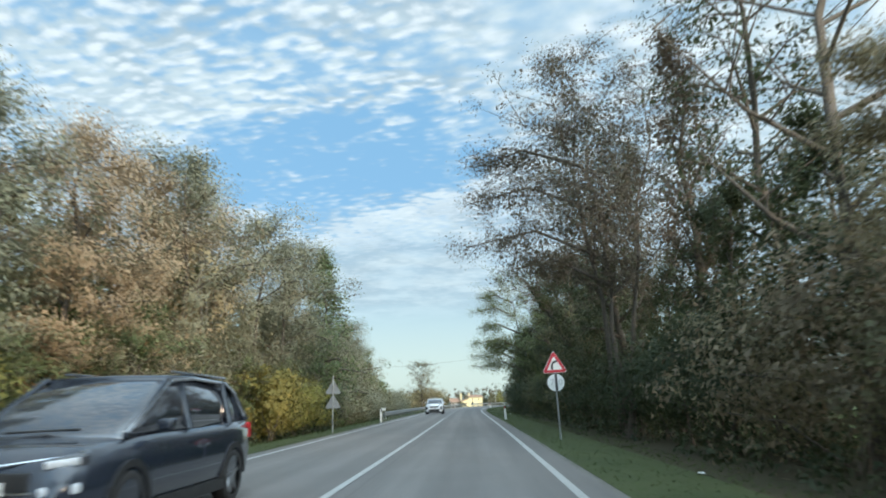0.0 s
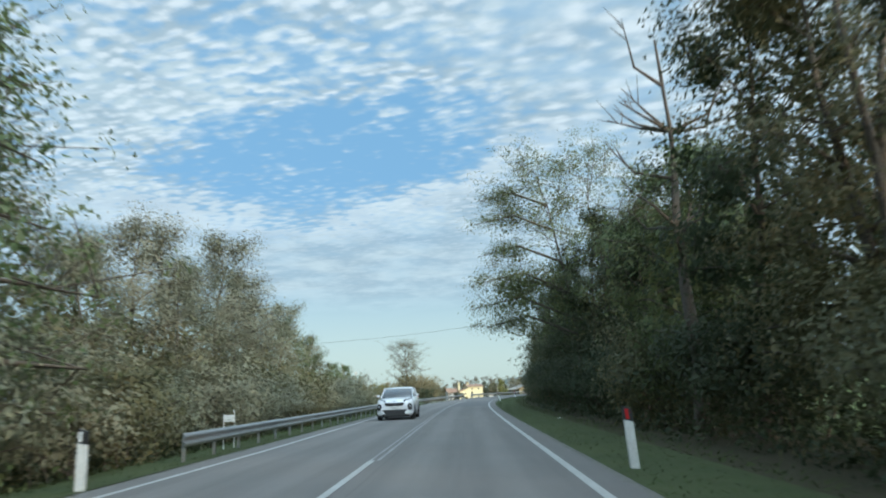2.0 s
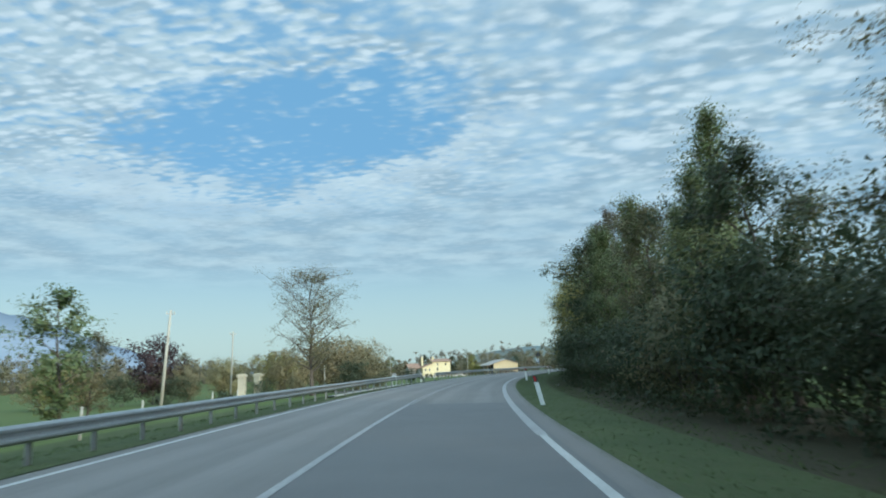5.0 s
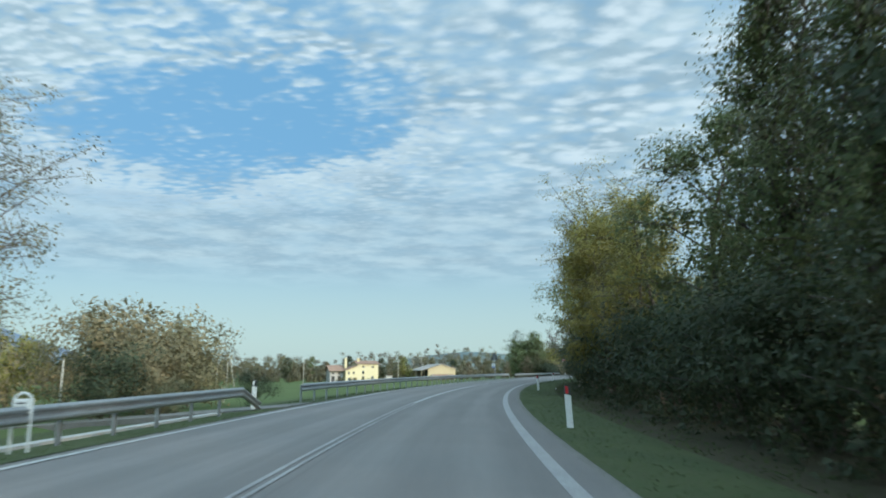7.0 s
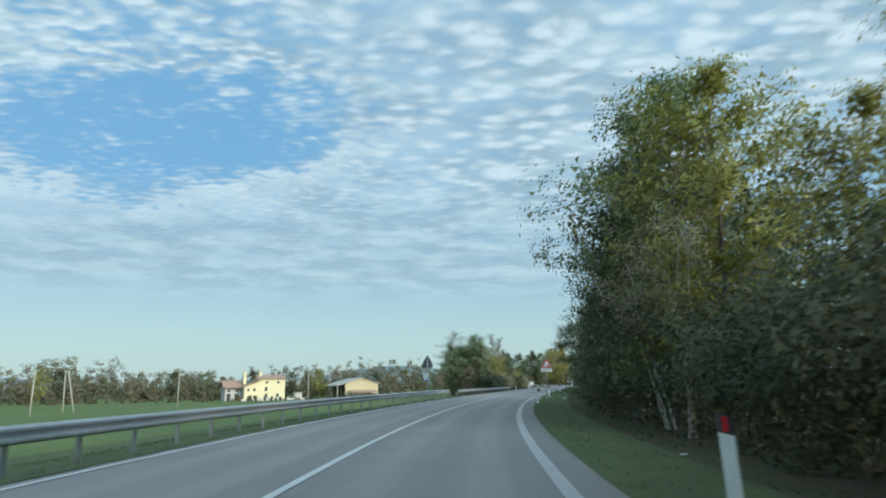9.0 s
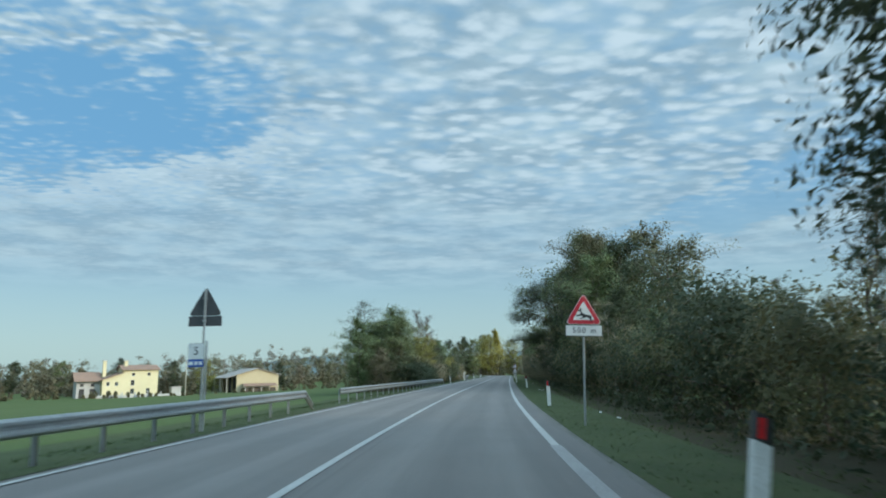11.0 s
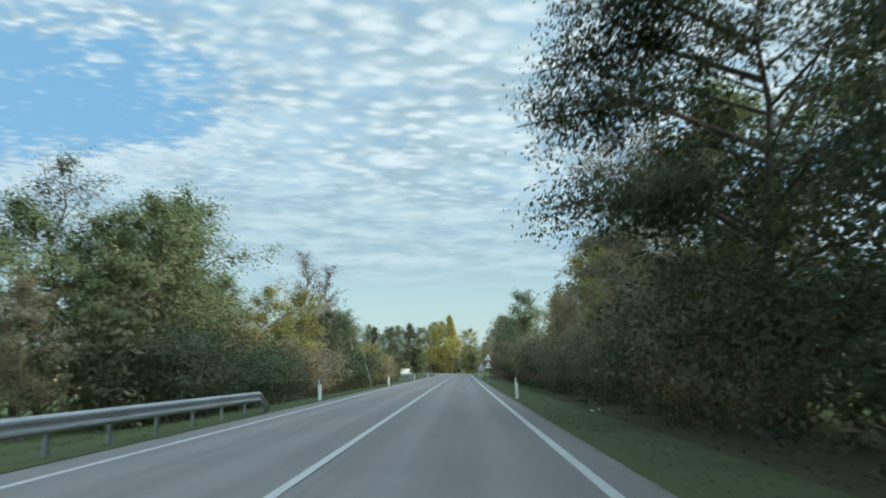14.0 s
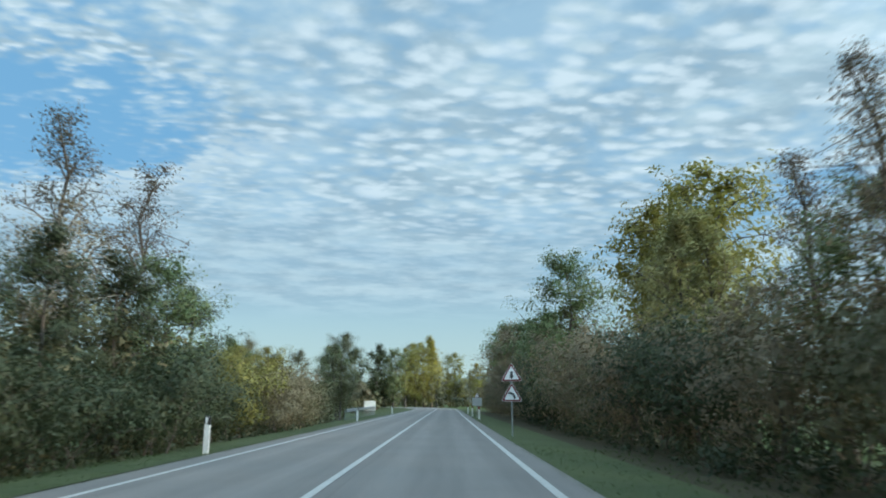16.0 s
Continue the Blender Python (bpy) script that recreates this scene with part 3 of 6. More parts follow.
def leaf_mesh(name, centres, radii, count, size, mat, r, flat=0.75, low=0.02, core=0.0, spread=None, corners=3):
    """Leaves gathered in rounded clumps round the twigs' ends; they face outwards and shade as the clump they belong to."""
    centres, radii = np.array(centres), np.array(radii)
    which = r.integers(0, len(centres), count)
    d = r.normal(0, 1, (count, 3))
    d /= np.linalg.norm(d, axis=1, keepdims=True)
    far = r.random((count, 1)) ** 0.5 * np.where(r.random((count, 1)) < 0.07, 1.75, 1.15)
    c = centres[which] + d * far * radii[which, None] * (1, 1, flat)
    s = size * r.uniform(0.6, 1.35, (count, 1))
    mid = np.array([centres[:, 0].mean(), centres[:, 1].mean(), centres[:, 2].mean() * 0.8])
    if core:
        k = int(count * core)
        c[:k] = centres[which[:k]] * (1, 1, 0.97) + (r.normal(0, 0.45, (k, 3)) * radii[which[:k], None])
        c[:k, :2] = mid[:2] + (c[:k, :2] - mid[:2]) * 0.68
        s[:k] *= 1.7
    if spread is None:
        crown = (c - mid) / (np.linalg.norm(c - mid, axis=1, keepdims=True) + 0.01)
        face = 0.5 * d + 0.8 * crown + (0, 0, 0.3)
    else:
        face = d + (0, 0, 0.45)
    face /= np.linalg.norm(face, axis=1, keepdims=True)
    out = face + r.normal(0, 0.36, (count, 3))
    out /= np.linalg.norm(out, axis=1, keepdims=True)
    a = r.normal(0, 1, (count, 3))
    a -= out * (a * out).sum(1, keepdims=True)
    a /= np.linalg.norm(a, axis=1, keepdims=True)
    b = np.cross(out, a)
    if corners == 3:
        v = np.stack([c - a * s * 0.6, c + a * s * 0.6, c + b * s * 0.56 + a * s * 0.1], 1)
    else:
        v = np.stack([c - a * s * 0.5, c - b * s * 0.3 + a * s * 0.05, c + a * s * 0.5, c + b * s * 0.3 + a * s * 0.05], 1)
    v[:, :, 2] = np.maximum(v[:, :, 2], low)
    me = bpy.data.meshes.new(name)
    me.vertices.add(corners * count)
    me.vertices.foreach_set("co", v.ravel())
    me.loops.add(corners * count)
    me.loops.foreach_set("vertex_index", np.arange(corners * count))
    me.polygons.add(count)
    me.polygons.foreach_set("loop_start", np.arange(0, corners * count, corners))
    me.update(calc_edges=True)
    shade = 0.7 * face + 0.3 * out
    me.normals_split_custom_set_from_vertices(np.repeat(shade / np.linalg.norm(shade, axis=1, keepdims=True), corners, 0).tolist())
    me.materials.append(mat)
    return me


def make_tree(seed, leaf, tall, wide, bare, leaves, size, shape="round", label="", bark=None, stems=1, limbs=16, clump=0.55, reach=(), droop=0.15, name="tree", core=0.28, corners=3, lean_by=0.12):
    """A tree at the origin: wood and crown. bare: height of the stem below the crown; reach: long extra limbs (degrees, height, length)."""
    r = np.random.default_rng(seed)
    thing = empty(name, Matrix.Identity(4), label, "tree" if name == "tree" else "shrub", "roadside trees" if name == "tree" else "roadside shrubs")
    verts, faces, tips, near = [], [], [], []
    for stem in range(stems):
        lean = Vector((*(r.normal(0, 0.05 + lean_by * (stems > 1), 2)), 1)).normalized()
        foot = Vector((*(r.normal(0, 0.25, 2) * (stems > 1)), -0.15))
        top = tall * (0.92 if stem == 0 else r.uniform(0.7, 0.9))
        path = [foot]
        for k in range(1, 7):
            path.append(foot + lean * (top * k / 6) + Vector((*r.normal(0, 0.02 * tall * k / 6, 2), 0)))
        r0 = 0.014 * tall + 0.03 if name == "tree" else 0.035
        r0 *= 0.5 if stems > 1 and name == "tree" else 1.0
        rr = [r0 * (1 - 0.88 * (k / 6) ** 0.8) for k in range(7)]
        rr[0] *= 1.35
        add_tube(verts, faces, path, rr, 7)
        n = max(4, limbs // stems)
        for k in range(n):
            f = (k + r.uniform(0.1, 0.9)) / n
            z = bare + (top - bare) * f
            i = min(5, int(z / top * 6))
            base = path[i].lerp(path[i + 1], min(1, max(0, z / top * 6 - i)))
            if shape == "cone":
                room = wide * (1.02 - f) ** 0.8
            elif shape == "column":
                room = wide * (0.55 + 0.45 * math.sin(math.pi * min(1, f + 0.15))) * (1.05 - f) ** 0.3
            elif shape == "bush":
                room = wide * math.sqrt(max(0.05, 1 - (f * 0.9) ** 2))
            else:
                room = wide * math.sqrt(max(0.06, 1 - (1.75 * f - 0.75) ** 2)) if f > 0.43 else wide * (0.55 + f)
            az = k * 2.4 + r.uniform(-0.5, 0.5) + stem
            up = {"cone": 0.15, "column": 1.5, "bush": 0.7}.get(shape, 0.5) + r.uniform(-0.15, 0.25)
            ahead = Vector((math.cos(az), math.sin(az), up)).normalized()
            far = room * r.uniform(0.7, 1.1)
            limb = [base, base + ahead * far * 0.5 + Vector((0, 0, 0.05 * far)), base + ahead * far - Vector((0, 0, droop * far))]
            add_tube(verts, faces, limb, [rr[i] * 0.5, rr[i] * 0.3, 0.012], 4)
            near.append((limb, far))
    for az, z, far in reach:
        i = min(5, int(z / top * 6))
        a = radians(az)
        base = path[i].lerp(path[i + 1], min(1, z / top * 6 - i))
        limb = [base, base + Vector((math.cos(a), math.sin(a), 0.45)) * far * 0.5, base + Vector((math.cos(a), math.sin(a), 0.12)) * far]
        add_tube(verts, faces, limb, [0.10, 0.06, 0.015], 5)
        for q in range(4):
            near.append(([limb[0].lerp(limb[1], 0.3 + 0.2 * q), limb[1].lerp(limb[2], 0.2 * q), limb[1].lerp(limb[2], 0.35 + 0.2 * q) + Vector((*r.normal(0, 0.4, 2), r.normal(0, 0.25)))], far * 0.27))
    for limb, far in near:
        tips.append((*limb[2], clump))
        tips.append((*limb[1].lerp(limb[2], 0.5), clump * 0.9))
        for q in range(6):
            f = r.uniform(0.35, 1.0)
            start = limb[0].lerp(limb[1], f * 2) if f < 0.5 else limb[1].lerp(limb[2], f * 2 - 1)
            end = start + Vector((*r.normal(0, 0.30 * far, 2), r.normal(0.08 * far, 0.22 * far)))
            end.z = max(end.z, 0.15)
            if name == "tree":
                add_tube(verts, faces, [start, end], [0.022, 0.008], 3)
            tips.append((*end, clump * r.uniform(0.7, 1.2)))
    wood = raw_object("trunk", verts, faces, bark or BARK, thing, smooth=True)
    if leaves:
        tips = np.array(tips)
        crown = new("crown", leaf_mesh("crown", tips[:, :3], tips[:, 3], leaves, size, LEAF[leaf], r, core=core if leaves > 2000 else 0.0, corners=corners))
        crown.parent = thing
    return thing


KINDS = {
    "alder": dict(leaf="dark", tall=13, wide=3.6, bare=1.5, leaves=12000, size=0.15, clump=0.72, label="dark green leafy roadside tree"),
    "alder2": dict(leaf="green", tall=12, wide=3.8, bare=1.2, leaves=12000, size=0.15, clump=0.72, label="green leafy tree beside the road"),
    "oak": dict(leaf="olive", tall=14, wide=4.3, bare=2.0, leaves=18000, size=0.12, clump=0.75, label="olive green tree turning in autumn"),
    "brown": dict(leaf="brown", tall=12.5, wide=3.8, bare=1.5, leaves=21000, size=0.102, clump=0.72, label="brown autumn tree beside the road"),
    "orange": dict(leaf="orange", tall=14, wide=3.7, bare=2.5, leaves=25000, size=0.098, clump=0.75, label="pale orange autumn tree beside the road"),
    "cone": dict(leaf="green", tall=12, wide=3.7, bare=0.5, leaves=13000, size=0.125, shape="cone", limbs=60, clump=0.5, label="pointed grey-green tree beside the road"),
    "poplar": dict(leaf="dry", tall=17, wide=3.6, bare=4.0, leaves=8500, size=0.115, shape="column", limbs=20, clump=0.65, label="tall half-bare poplar with dry leaves"),
    "thin": dict(leaf="dark", tall=16, wide=3.6, bare=4.0, leaves=6500, size=0.11, limbs=20, clump=0.7, label="tall thin-leaved tree behind the others"),
    "gold": dict(leaf="yellowgreen", tall=13, wide=4.0, bare=1.5, leaves=12000, size=0.145, clump=0.72, label="yellow-green autumn tree beside the road"),
    "yellow": dict(leaf="yellow", tall=17, wide=3.6, bare=2.5, leaves=8812, size=0.206, shape="column", limbs=22, clump=0.7, label="tall bright yellow poplar beyond the bend"),
    "birch": dict(leaf="brown", tall=12, wide=2.6, bare=5.0, leaves=1664, size=0.172, stems=3, limbs=15, bark=PALEBARK, label="pale thin stems with few brown leaves"),
    "goldpoplar": dict(leaf="straw", tall=12, wide=3.2, bare=2.5, leaves=6720, size=0.146, shape="column", limbs=24, clump=0.5, label="upright yellow-green poplar with feathery twigs"),
    "twiggy": dict(leaf="dry", tall=14, wide=3.0, bare=3.0, leaves=4480, size=0.120, shape="column", limbs=30, clump=0.45, core=0.0, label="tall pale tree with bare feathery twigs"),
    "bare": dict(leaf="dry", tall=12, wide=4.0, bare=2.0, leaves=0, size=0.155, limbs=22, bark=PALEBARK, label="bare tree with pale branches"),
    "blackpoplar": dict(leaf="green", tall=14, wide=3.3, bare=1.0, leaves=15000, size=0.112, shape="column", limbs=36, clump=0.6, label="upright dark green poplar with small leaves"),
    # This kind's leaf colour carries the windscreen haze.
    "dusty": dict(leaf="dusty", tall=12, wide=3.6, bare=1.2, leaves=24000, size=0.096, clump=0.75, label="olive brown tree beside the road, paled by painted haze"),
    "grey_bare": dict(leaf="dry", tall=12, wide=4.0, bare=2.5, leaves=0, size=0.155, limbs=16, droop=-0.3, label="large bare tree with dark grey branches"),
    # Shrub in the same haze-paled leaf colour.
    "bush_dusty": dict(leaf="dusty", tall=3.6, wide=2.2, bare=0.15, leaves=4200, size=0.125, shape="bush", stems=3, limbs=18, clump=0.55, name="shrub", core=0.12, label="olive brown shrub behind the guard rail, paled by painted haze"),
    "bush_dark": dict(leaf="dark", tall=3.4, wide=2.2, bare=0.15, leaves=4700, size=0.112, shape="bush", stems=3, limbs=18, clump=0.55, name="shrub", core=0.12, label="dark green shrub under roadside trees"),
    "bush_olive": dict(leaf="olive", tall=3.2, wide=2.1, bare=0.15, leaves=4700, size=0.112, shape="bush", stems=3, limbs=18, clump=0.55, name="shrub", core=0.12, label="olive brown shrub under roadside trees"),
    "bush_brown": dict(leaf="brown", tall=3.6, wide=2.3, bare=0.15, leaves=4700, size=0.112, shape="bush", stems=3, limbs=18, clump=0.55, name="shrub", core=0.12, label="brown autumn shrub under roadside trees"),
    "bush_gold": dict(leaf="yellowgreen", tall=4.0, wide=2.1, bare=0.2, leaves=4608, size=0.129, shape="bush", stems=3, limbs=18, clump=0.45, name="shrub", core=0.12, label="yellow-green autumn shrub beside the road"),
    "bush_tan": dict(leaf="tan", tall=3.6, wide=2.3, bare=0.15, leaves=4600, size=0.128, shape="bush", stems=3, limbs=18, clump=0.55, name="shrub", core=0.12, label="pale olive brown shrub at the field edge"),
    "bush_purple": dict(leaf="purple", tall=4.2, wide=2.2, bare=0.4, leaves=4300, size=0.146, shape="bush", stems=2, limbs=18, clump=0.5, name="shrub", core=0.12, label="dark purple leaved shrub in a garden"),
}
GROWN = {}
TREE_RANDOM = random.Random(3)


def plant(kind, s, o, scale=1.0, world_xy=None, z_scale=1.0, label="", far=False):
    """One tree or shrub of a kind, turned at random; the first of its kind is grown, the others are copies."""
    variant = TREE_RANDOM.randrange(2)
    x, y = world_xy or road(s, o).to_2d()
    z = float(height_at(o)) if world_xy is None else ground_z(x, y)
    m = pose(x, y, z - 0.03, TREE_RANDOM.uniform(-2, 2), TREE_RANDOM.uniform(-2, 2), TREE_RANDOM.uniform(0, 360)) @ Matrix.Diagonal((scale, scale, scale * z_scale, 1))
    if (kind, variant, far) not in GROWN:
        given = dict(KINDS[kind])
        if far:
            given["leaves"], given["size"] = int(given["leaves"] * 0.35), given["size"] * 1.7
        ob = GROWN[kind, variant, far] = make_tree(hash_of(kind) + variant * 7, **given)
        ob.matrix_world = m
    else:
        ob = copy_thing(GROWN[kind, variant, far], Matrix.Identity(4))
        ob.matrix_basis = m
    if label:
        tagged(ob, label)
    return ob


def hash_of(text):
    return sum((k + 1) * ord(c) for k, c in enumerate(text))


# trees that stand out along the right side: (kind, s, o, scale)
hero = make_tree(41, "dry", 19.0, 4.4, 5.0, 40000, 0.100, core=0.15, stems=3, limbs=45, clump=0.72, droop=-0.25, lean_by=0.03, label="tall roadside tree with dry leaves reaching over the road",
                 reach=((180, 7.6, 6.0), (172, 9.8, 5.8), (195, 6.4, 4.8), (160, 12, 5.4)))
hero.matrix_world = at_road(29.0, 8.3, -0.35)
hero2 = make_tree(42, "green", 18.0, 4.7, 3.5, 42000, 0.105, core=0.15, stems=2, limbs=40, clump=0.75, droop=-0.2, lean_by=0.03, label="tall green tree with branches reaching over the road",
                  reach=((180, 6.0, 6.4), (190, 7.6, 5.6), (168, 5.0, 5.8), (150, 7.5, 5.0), (176, 9.5, 5.2), (184, 11.5, 4.8), (178, 13.2, 4.4)))
hero2.matrix_world = at_road(82.0, 9.7, -0.35)
hero3 = make_tree(43, "yellowgreen", 13.8, 4.4, 3.5, 32000, 0.105, core=0.12, stems=3, limbs=42, clump=0.62, droop=-0.3, lean_by=0.03, label="tall yellow-green tree with feathery branches over the verge",
                  reach=((180, 8.5, 3.4), (192, 7.5, 3.4), (168, 10.5, 3.0)))
hero3.matrix_world = at_road(184.5, 9.9, -0.35)
hero4 = make_tree(44, "dark", 13.0, 5.0, 1.5, 34000, 0.112, core=0.15, limbs=30, clump=0.75, label="broad dark green tree at the verge",
                  reach=((180, 6.8, 6.0), (172, 8.6, 5.6), (200, 4.5, 5.0), (186, 9.6, 5.0)))
hero4.matrix_world = at_road(297.0, 8.8, -0.35)
hero5 = make_tree(45, "dry", 19.5, 4.4, 10.5, 17000, 0.095, core=0.0, stems=2, limbs=44, clump=0.55, droop=-0.35, lean_by=0.04, label="very tall half-bare tree with feathery twigs",
                  reach=((180, 11.5, 5.0), (188, 10.5, 4.4), (172, 12.5, 4.6)))
hero5.matrix_world = at_road(51.5, 10.2, -0.35)
hero6 = make_tree(46, "dry", 16.0, 3.7, 5.0, 20000, 0.100, core=0.0, stems=2, limbs=44, clump=0.55, droop=-0.3, lean_by=0.04, label="tall thinly leaved tree over the dark shrubs",
                  reach=((180, 8.0, 3.4), (192, 6.5, 3.2)))
hero6.matrix_world = at_road(318.0, 11.6, -0.35)


def ivy_trunk(s, o):
    """A broken trunk leaning towards the road, wrapped in ivy that thickens to its foot, bare twigs at its top."""
    r = np.random.default_rng(77)
    thing = empty("tree", at_road(s, o, -0.35), "leaning dead trunk wrapped in dark ivy", "tree", "roadside trees")
    verts, faces, c, rad = [], [], [], []
    path = [Vector((-3.7 * (max(z, 0) / 9.2) ** 1.7, 0.03 * z, z)) for z in (-0.2, 1.8, 3.6, 5.4, 7.0, 8.4, 9.3)]
    add_tube(verts, faces, path, (0.34, 0.30, 0.26, 0.22, 0.18, 0.13, 0.05), 8)
    for k in range(170):
        f = r.uniform(0, 1) ** 0.8 * 0.97
        i = min(5, int(f * 6))
        p = path[i].lerp(path[i + 1], f * 6 - i)
        wide = 1.5 * (1.0 - f) ** 0.9 + 0.10
        c.append(tuple(p + Vector((r.uniform(-0.35, 1.0) * wide, r.normal(0, 0.6) * wide, r.normal(0, 0.25) * wide))))
        rad.append(0.5 * (1.0 - f) ** 0.7 + 0.16)
    for k in range(26):
        p = path[4].lerp(path[6], r.uniform(0, 1))
        q = p + Vector((r.normal(-1.1, 0.7), r.normal(0, 0.8), r.uniform(-0.2, 1.9)))
        add_tube(verts, faces, [p, p.lerp(q, 0.5) + Vector((0, 0, 0.2)), q], [0.04, 0.025, 0.010], 4)
    raw_object("trunk", verts, faces, BARK, thing, smooth=True)
    ivy = new("ivy", leaf_mesh("ivy", c, rad, 11000, 0.13, LEAF["dark"], r, 1.0, 0.05, 0.0, 1))
    ivy.parent = thing


ivy_trunk(47.2, 10.3)


def dead_stem(s, o, tall):
    """A dead grey stem with a few crooked branches."""
    r = np.random.default_rng(78)
    thing = empty("tree", at_road(s, o, -0.35), "dead bare trunk with crooked grey branches", "tree", "roadside trees")
    verts, faces = [], []
    path = [Vector((0.12 * math.sin(z * 0.8), 0.1 * math.cos(z * 0.6), z)) for z in np.linspace(-0.2, tall, 9)]
    add_tube(verts, faces, path, np.linspace(0.26, 0.04, 9).tolist(), 7)
    for k in range(12):
        i = r.integers(4, 8)
        side = -1 if k % 3 else 1
        p = path[i]
        a = p + Vector((side * r.uniform(0.7, 1.3), r.normal(0, 0.4), r.uniform(0.2, 0.6)))
        b = a + Vector((side * r.uniform(0.2, 1.0), r.normal(0, 0.4), r.uniform(0.5, 1.4)))
        add_tube(verts, faces, [p, a, b], [0.075, 0.045, 0.012], 5)
        for q in range(3):
            e = a.lerp(b, r.uniform(0.1, 0.9))
            add_tube(verts, faces, [e, e + Vector((r.normal(side * 0.3, 0.3), r.normal(0, 0.3), r.uniform(0.2, 0.9)))], [0.025, 0.008], 3)
    raw_object("trunk", verts, faces, BARK, thing, smooth=True)


dead_stem(60.8, 9.2, 13.4)

RIGHT_TALL = ((-20, 12), (2, 11), (10, 8.5), (22, 8), (38, 8), (45, 9.5), (52, 13), (61, 12.5), (65, 11.3), (69.5, 9.8), (76, 12), (90, 12), (108, 10), (118, 7.5), (127, 8), (131, 8.3), (136, 9.8), (141, 10.8), (146, 11.5), (151, 12.2), (157, 13.2), (162, 12.8), (165.5, 9.8), (169, 9.2), (177, 9.5), (182, 10.5), (188, 9.3), (198, 9.4), (205, 13), (228, 13),
              (234, 3.6), (256, 3.8), (263, 6.5), (268, 10.5), (274, 13.0), (284, 14.4), (292, 13.4), (306, 11.5), (316, 8.4), (323, 7.6), (332, 7.0), (340, 4.8), (352, 4.6), (360, 5), (368, 7.5), (380, 9.5), (420, 11), (470, 11))


def tall_right(s):
    return float(np.interp(s, *zip(*RIGHT_TALL)))


def right_kind(s, u):
    if s < 20:
        return "oak" if u < 0.4 else "brown" if u < 0.7 else "alder"
    if 168 < s < 203:
        return "gold" if u < 0.8 else "oak"
    if 205 < s < 232:
        return "alder2" if u < 0.35 else "alder"
    if 120 < s < 160:
        return "blackpoplar" if u < 0.65 else "alder" if u < 0.85 else "oak"
    if 299 < s <= 318:
        return "brown" if u < 0.45 else "oak" if u < 0.8 else "alder2"
    if s > 318:
        return "brown" if u < 0.5 else "oak" if u < 0.75 else "alder2"
    return "alder" if u < 0.6 else "alder2" if u < 0.8 else "oak"


def plant_right():
    s = -22.0
    while s < 440:
        h, u = tall_right(s), TREE_RANDOM.random()
        if not any(abs(s - q) < 2.2 for q in (29, 82, 184.5, 297)):
            k = right_kind(s, u)
            plant(k, s, (8.8 if 202 < s < 232 else 10.8 if 146 < s < 160 else 10.2) + TREE_RANDOM.uniform(-0.7, 1.2), h / KINDS[k]["tall"] * TREE_RANDOM.uniform(0.9, 1.12), far=s > 360)
        s += 5.3 + TREE_RANDOM.uniform(-0.8, 0.8)
    s = -20.0
    while s < 440:
        h = tall_right(s) * TREE_RANDOM.uniform(0.95, 1.2) * (0.6 if 160 < s < 210 or s > 312 else 0.9 if s < 48 else 1.0)
        k = TREE_RANDOM.choice(("thin", "alder", "oak", "poplar" if s < 255 else "alder2") if h > 8 else ("thin", "alder"))
        h = max(h, 4.3)
        plant(k, s, 16 + TREE_RANDOM.uniform(-1.5, 3), h / KINDS[k]["tall"], far=True)
        s += 8.0 + TREE_RANDOM.uniform(-1.5, 1.5)
    s = -20.0
    while s < 440:
        k = right_kind(s, TREE_RANDOM.random())
        b = {"alder": "bush_dark", "alder2": "bush_dark", "blackpoplar": "bush_dark", "oak": "bush_olive", "brown": "bush_brown", "gold": "bush_gold"}[k]
        if b == "bush_gold" and (s < 210 or TREE_RANDOM.random() < 0.6):
            b = "bush_dark"
        plant(b, s, (9.9 if 226 < s < 245 else 9.5) + TREE_RANDOM.uniform(-0.4, 0.6), TREE_RANDOM.uniform(0.95, 1.3))
        s += 3.2 + TREE_RANDOM.uniform(-0.5, 0.5)
    for s, o, sc, k in ((15, 10.5, 1.45, "grey_bare"), (20, 11.5, 1.1, "thin"), (25, 10.8, 1.0, "poplar"), (34, 10.2, 1.1, "thin"), (39, 11.5, 1.05, "poplar"), (66, 13, 0.95, "alder"), (70, 12.5, 0.85, "alder2"), (74, 12.8, 0.95, "alder"), (78, 12.5, 1.0, "alder"), (86, 12.5, 1.0, "alder"), (287, 12.5, 1.1, "alder"), (282, 12.8, 1.05, "alder2"), (277, 12.5, 1.0, "alder"), (158, 12.5, 1.0, "twiggy"), (152, 12, 0.85, "poplar"), (162, 12.5, 0.95, "twiggy"),
                        (128, 12.5, 0.9, "blackpoplar"), (200.5, 8.3, 0.6, "birch"), (204, 8.6, 0.55, "birch"), (246, 16, 0.52, "poplar"), (241, 18, 0.5, "poplar"), (258.5, 9.7, 0.5, "birch"),
                        (261.5, 9.9, 0.52, "birch"), (183, 9.0, 0.88, "gold"), (178.5, 8.9, 0.8, "gold"), (330, 10.5, 0.56, "twiggy"), (338, 10.8, 0.62, "twiggy"), (346, 11.5, 0.74, "goldpoplar"), (350, 11.2, 0.82, "goldpoplar"), (354, 11.8, 0.8, "goldpoplar"), (366, 9.5, 0.95, "alder2"), (334, 10.8, 0.62, "twiggy"), (255, 17, 0.45, "twiggy")):
        plant(k, s, o, sc)
    for q in range(5):
        plant("gold", 383 + q * 4 - 8, 23 + TREE_RANDOM.uniform(-2, 2), 1.55, z_scale=1.05, far=True)


plant_right()


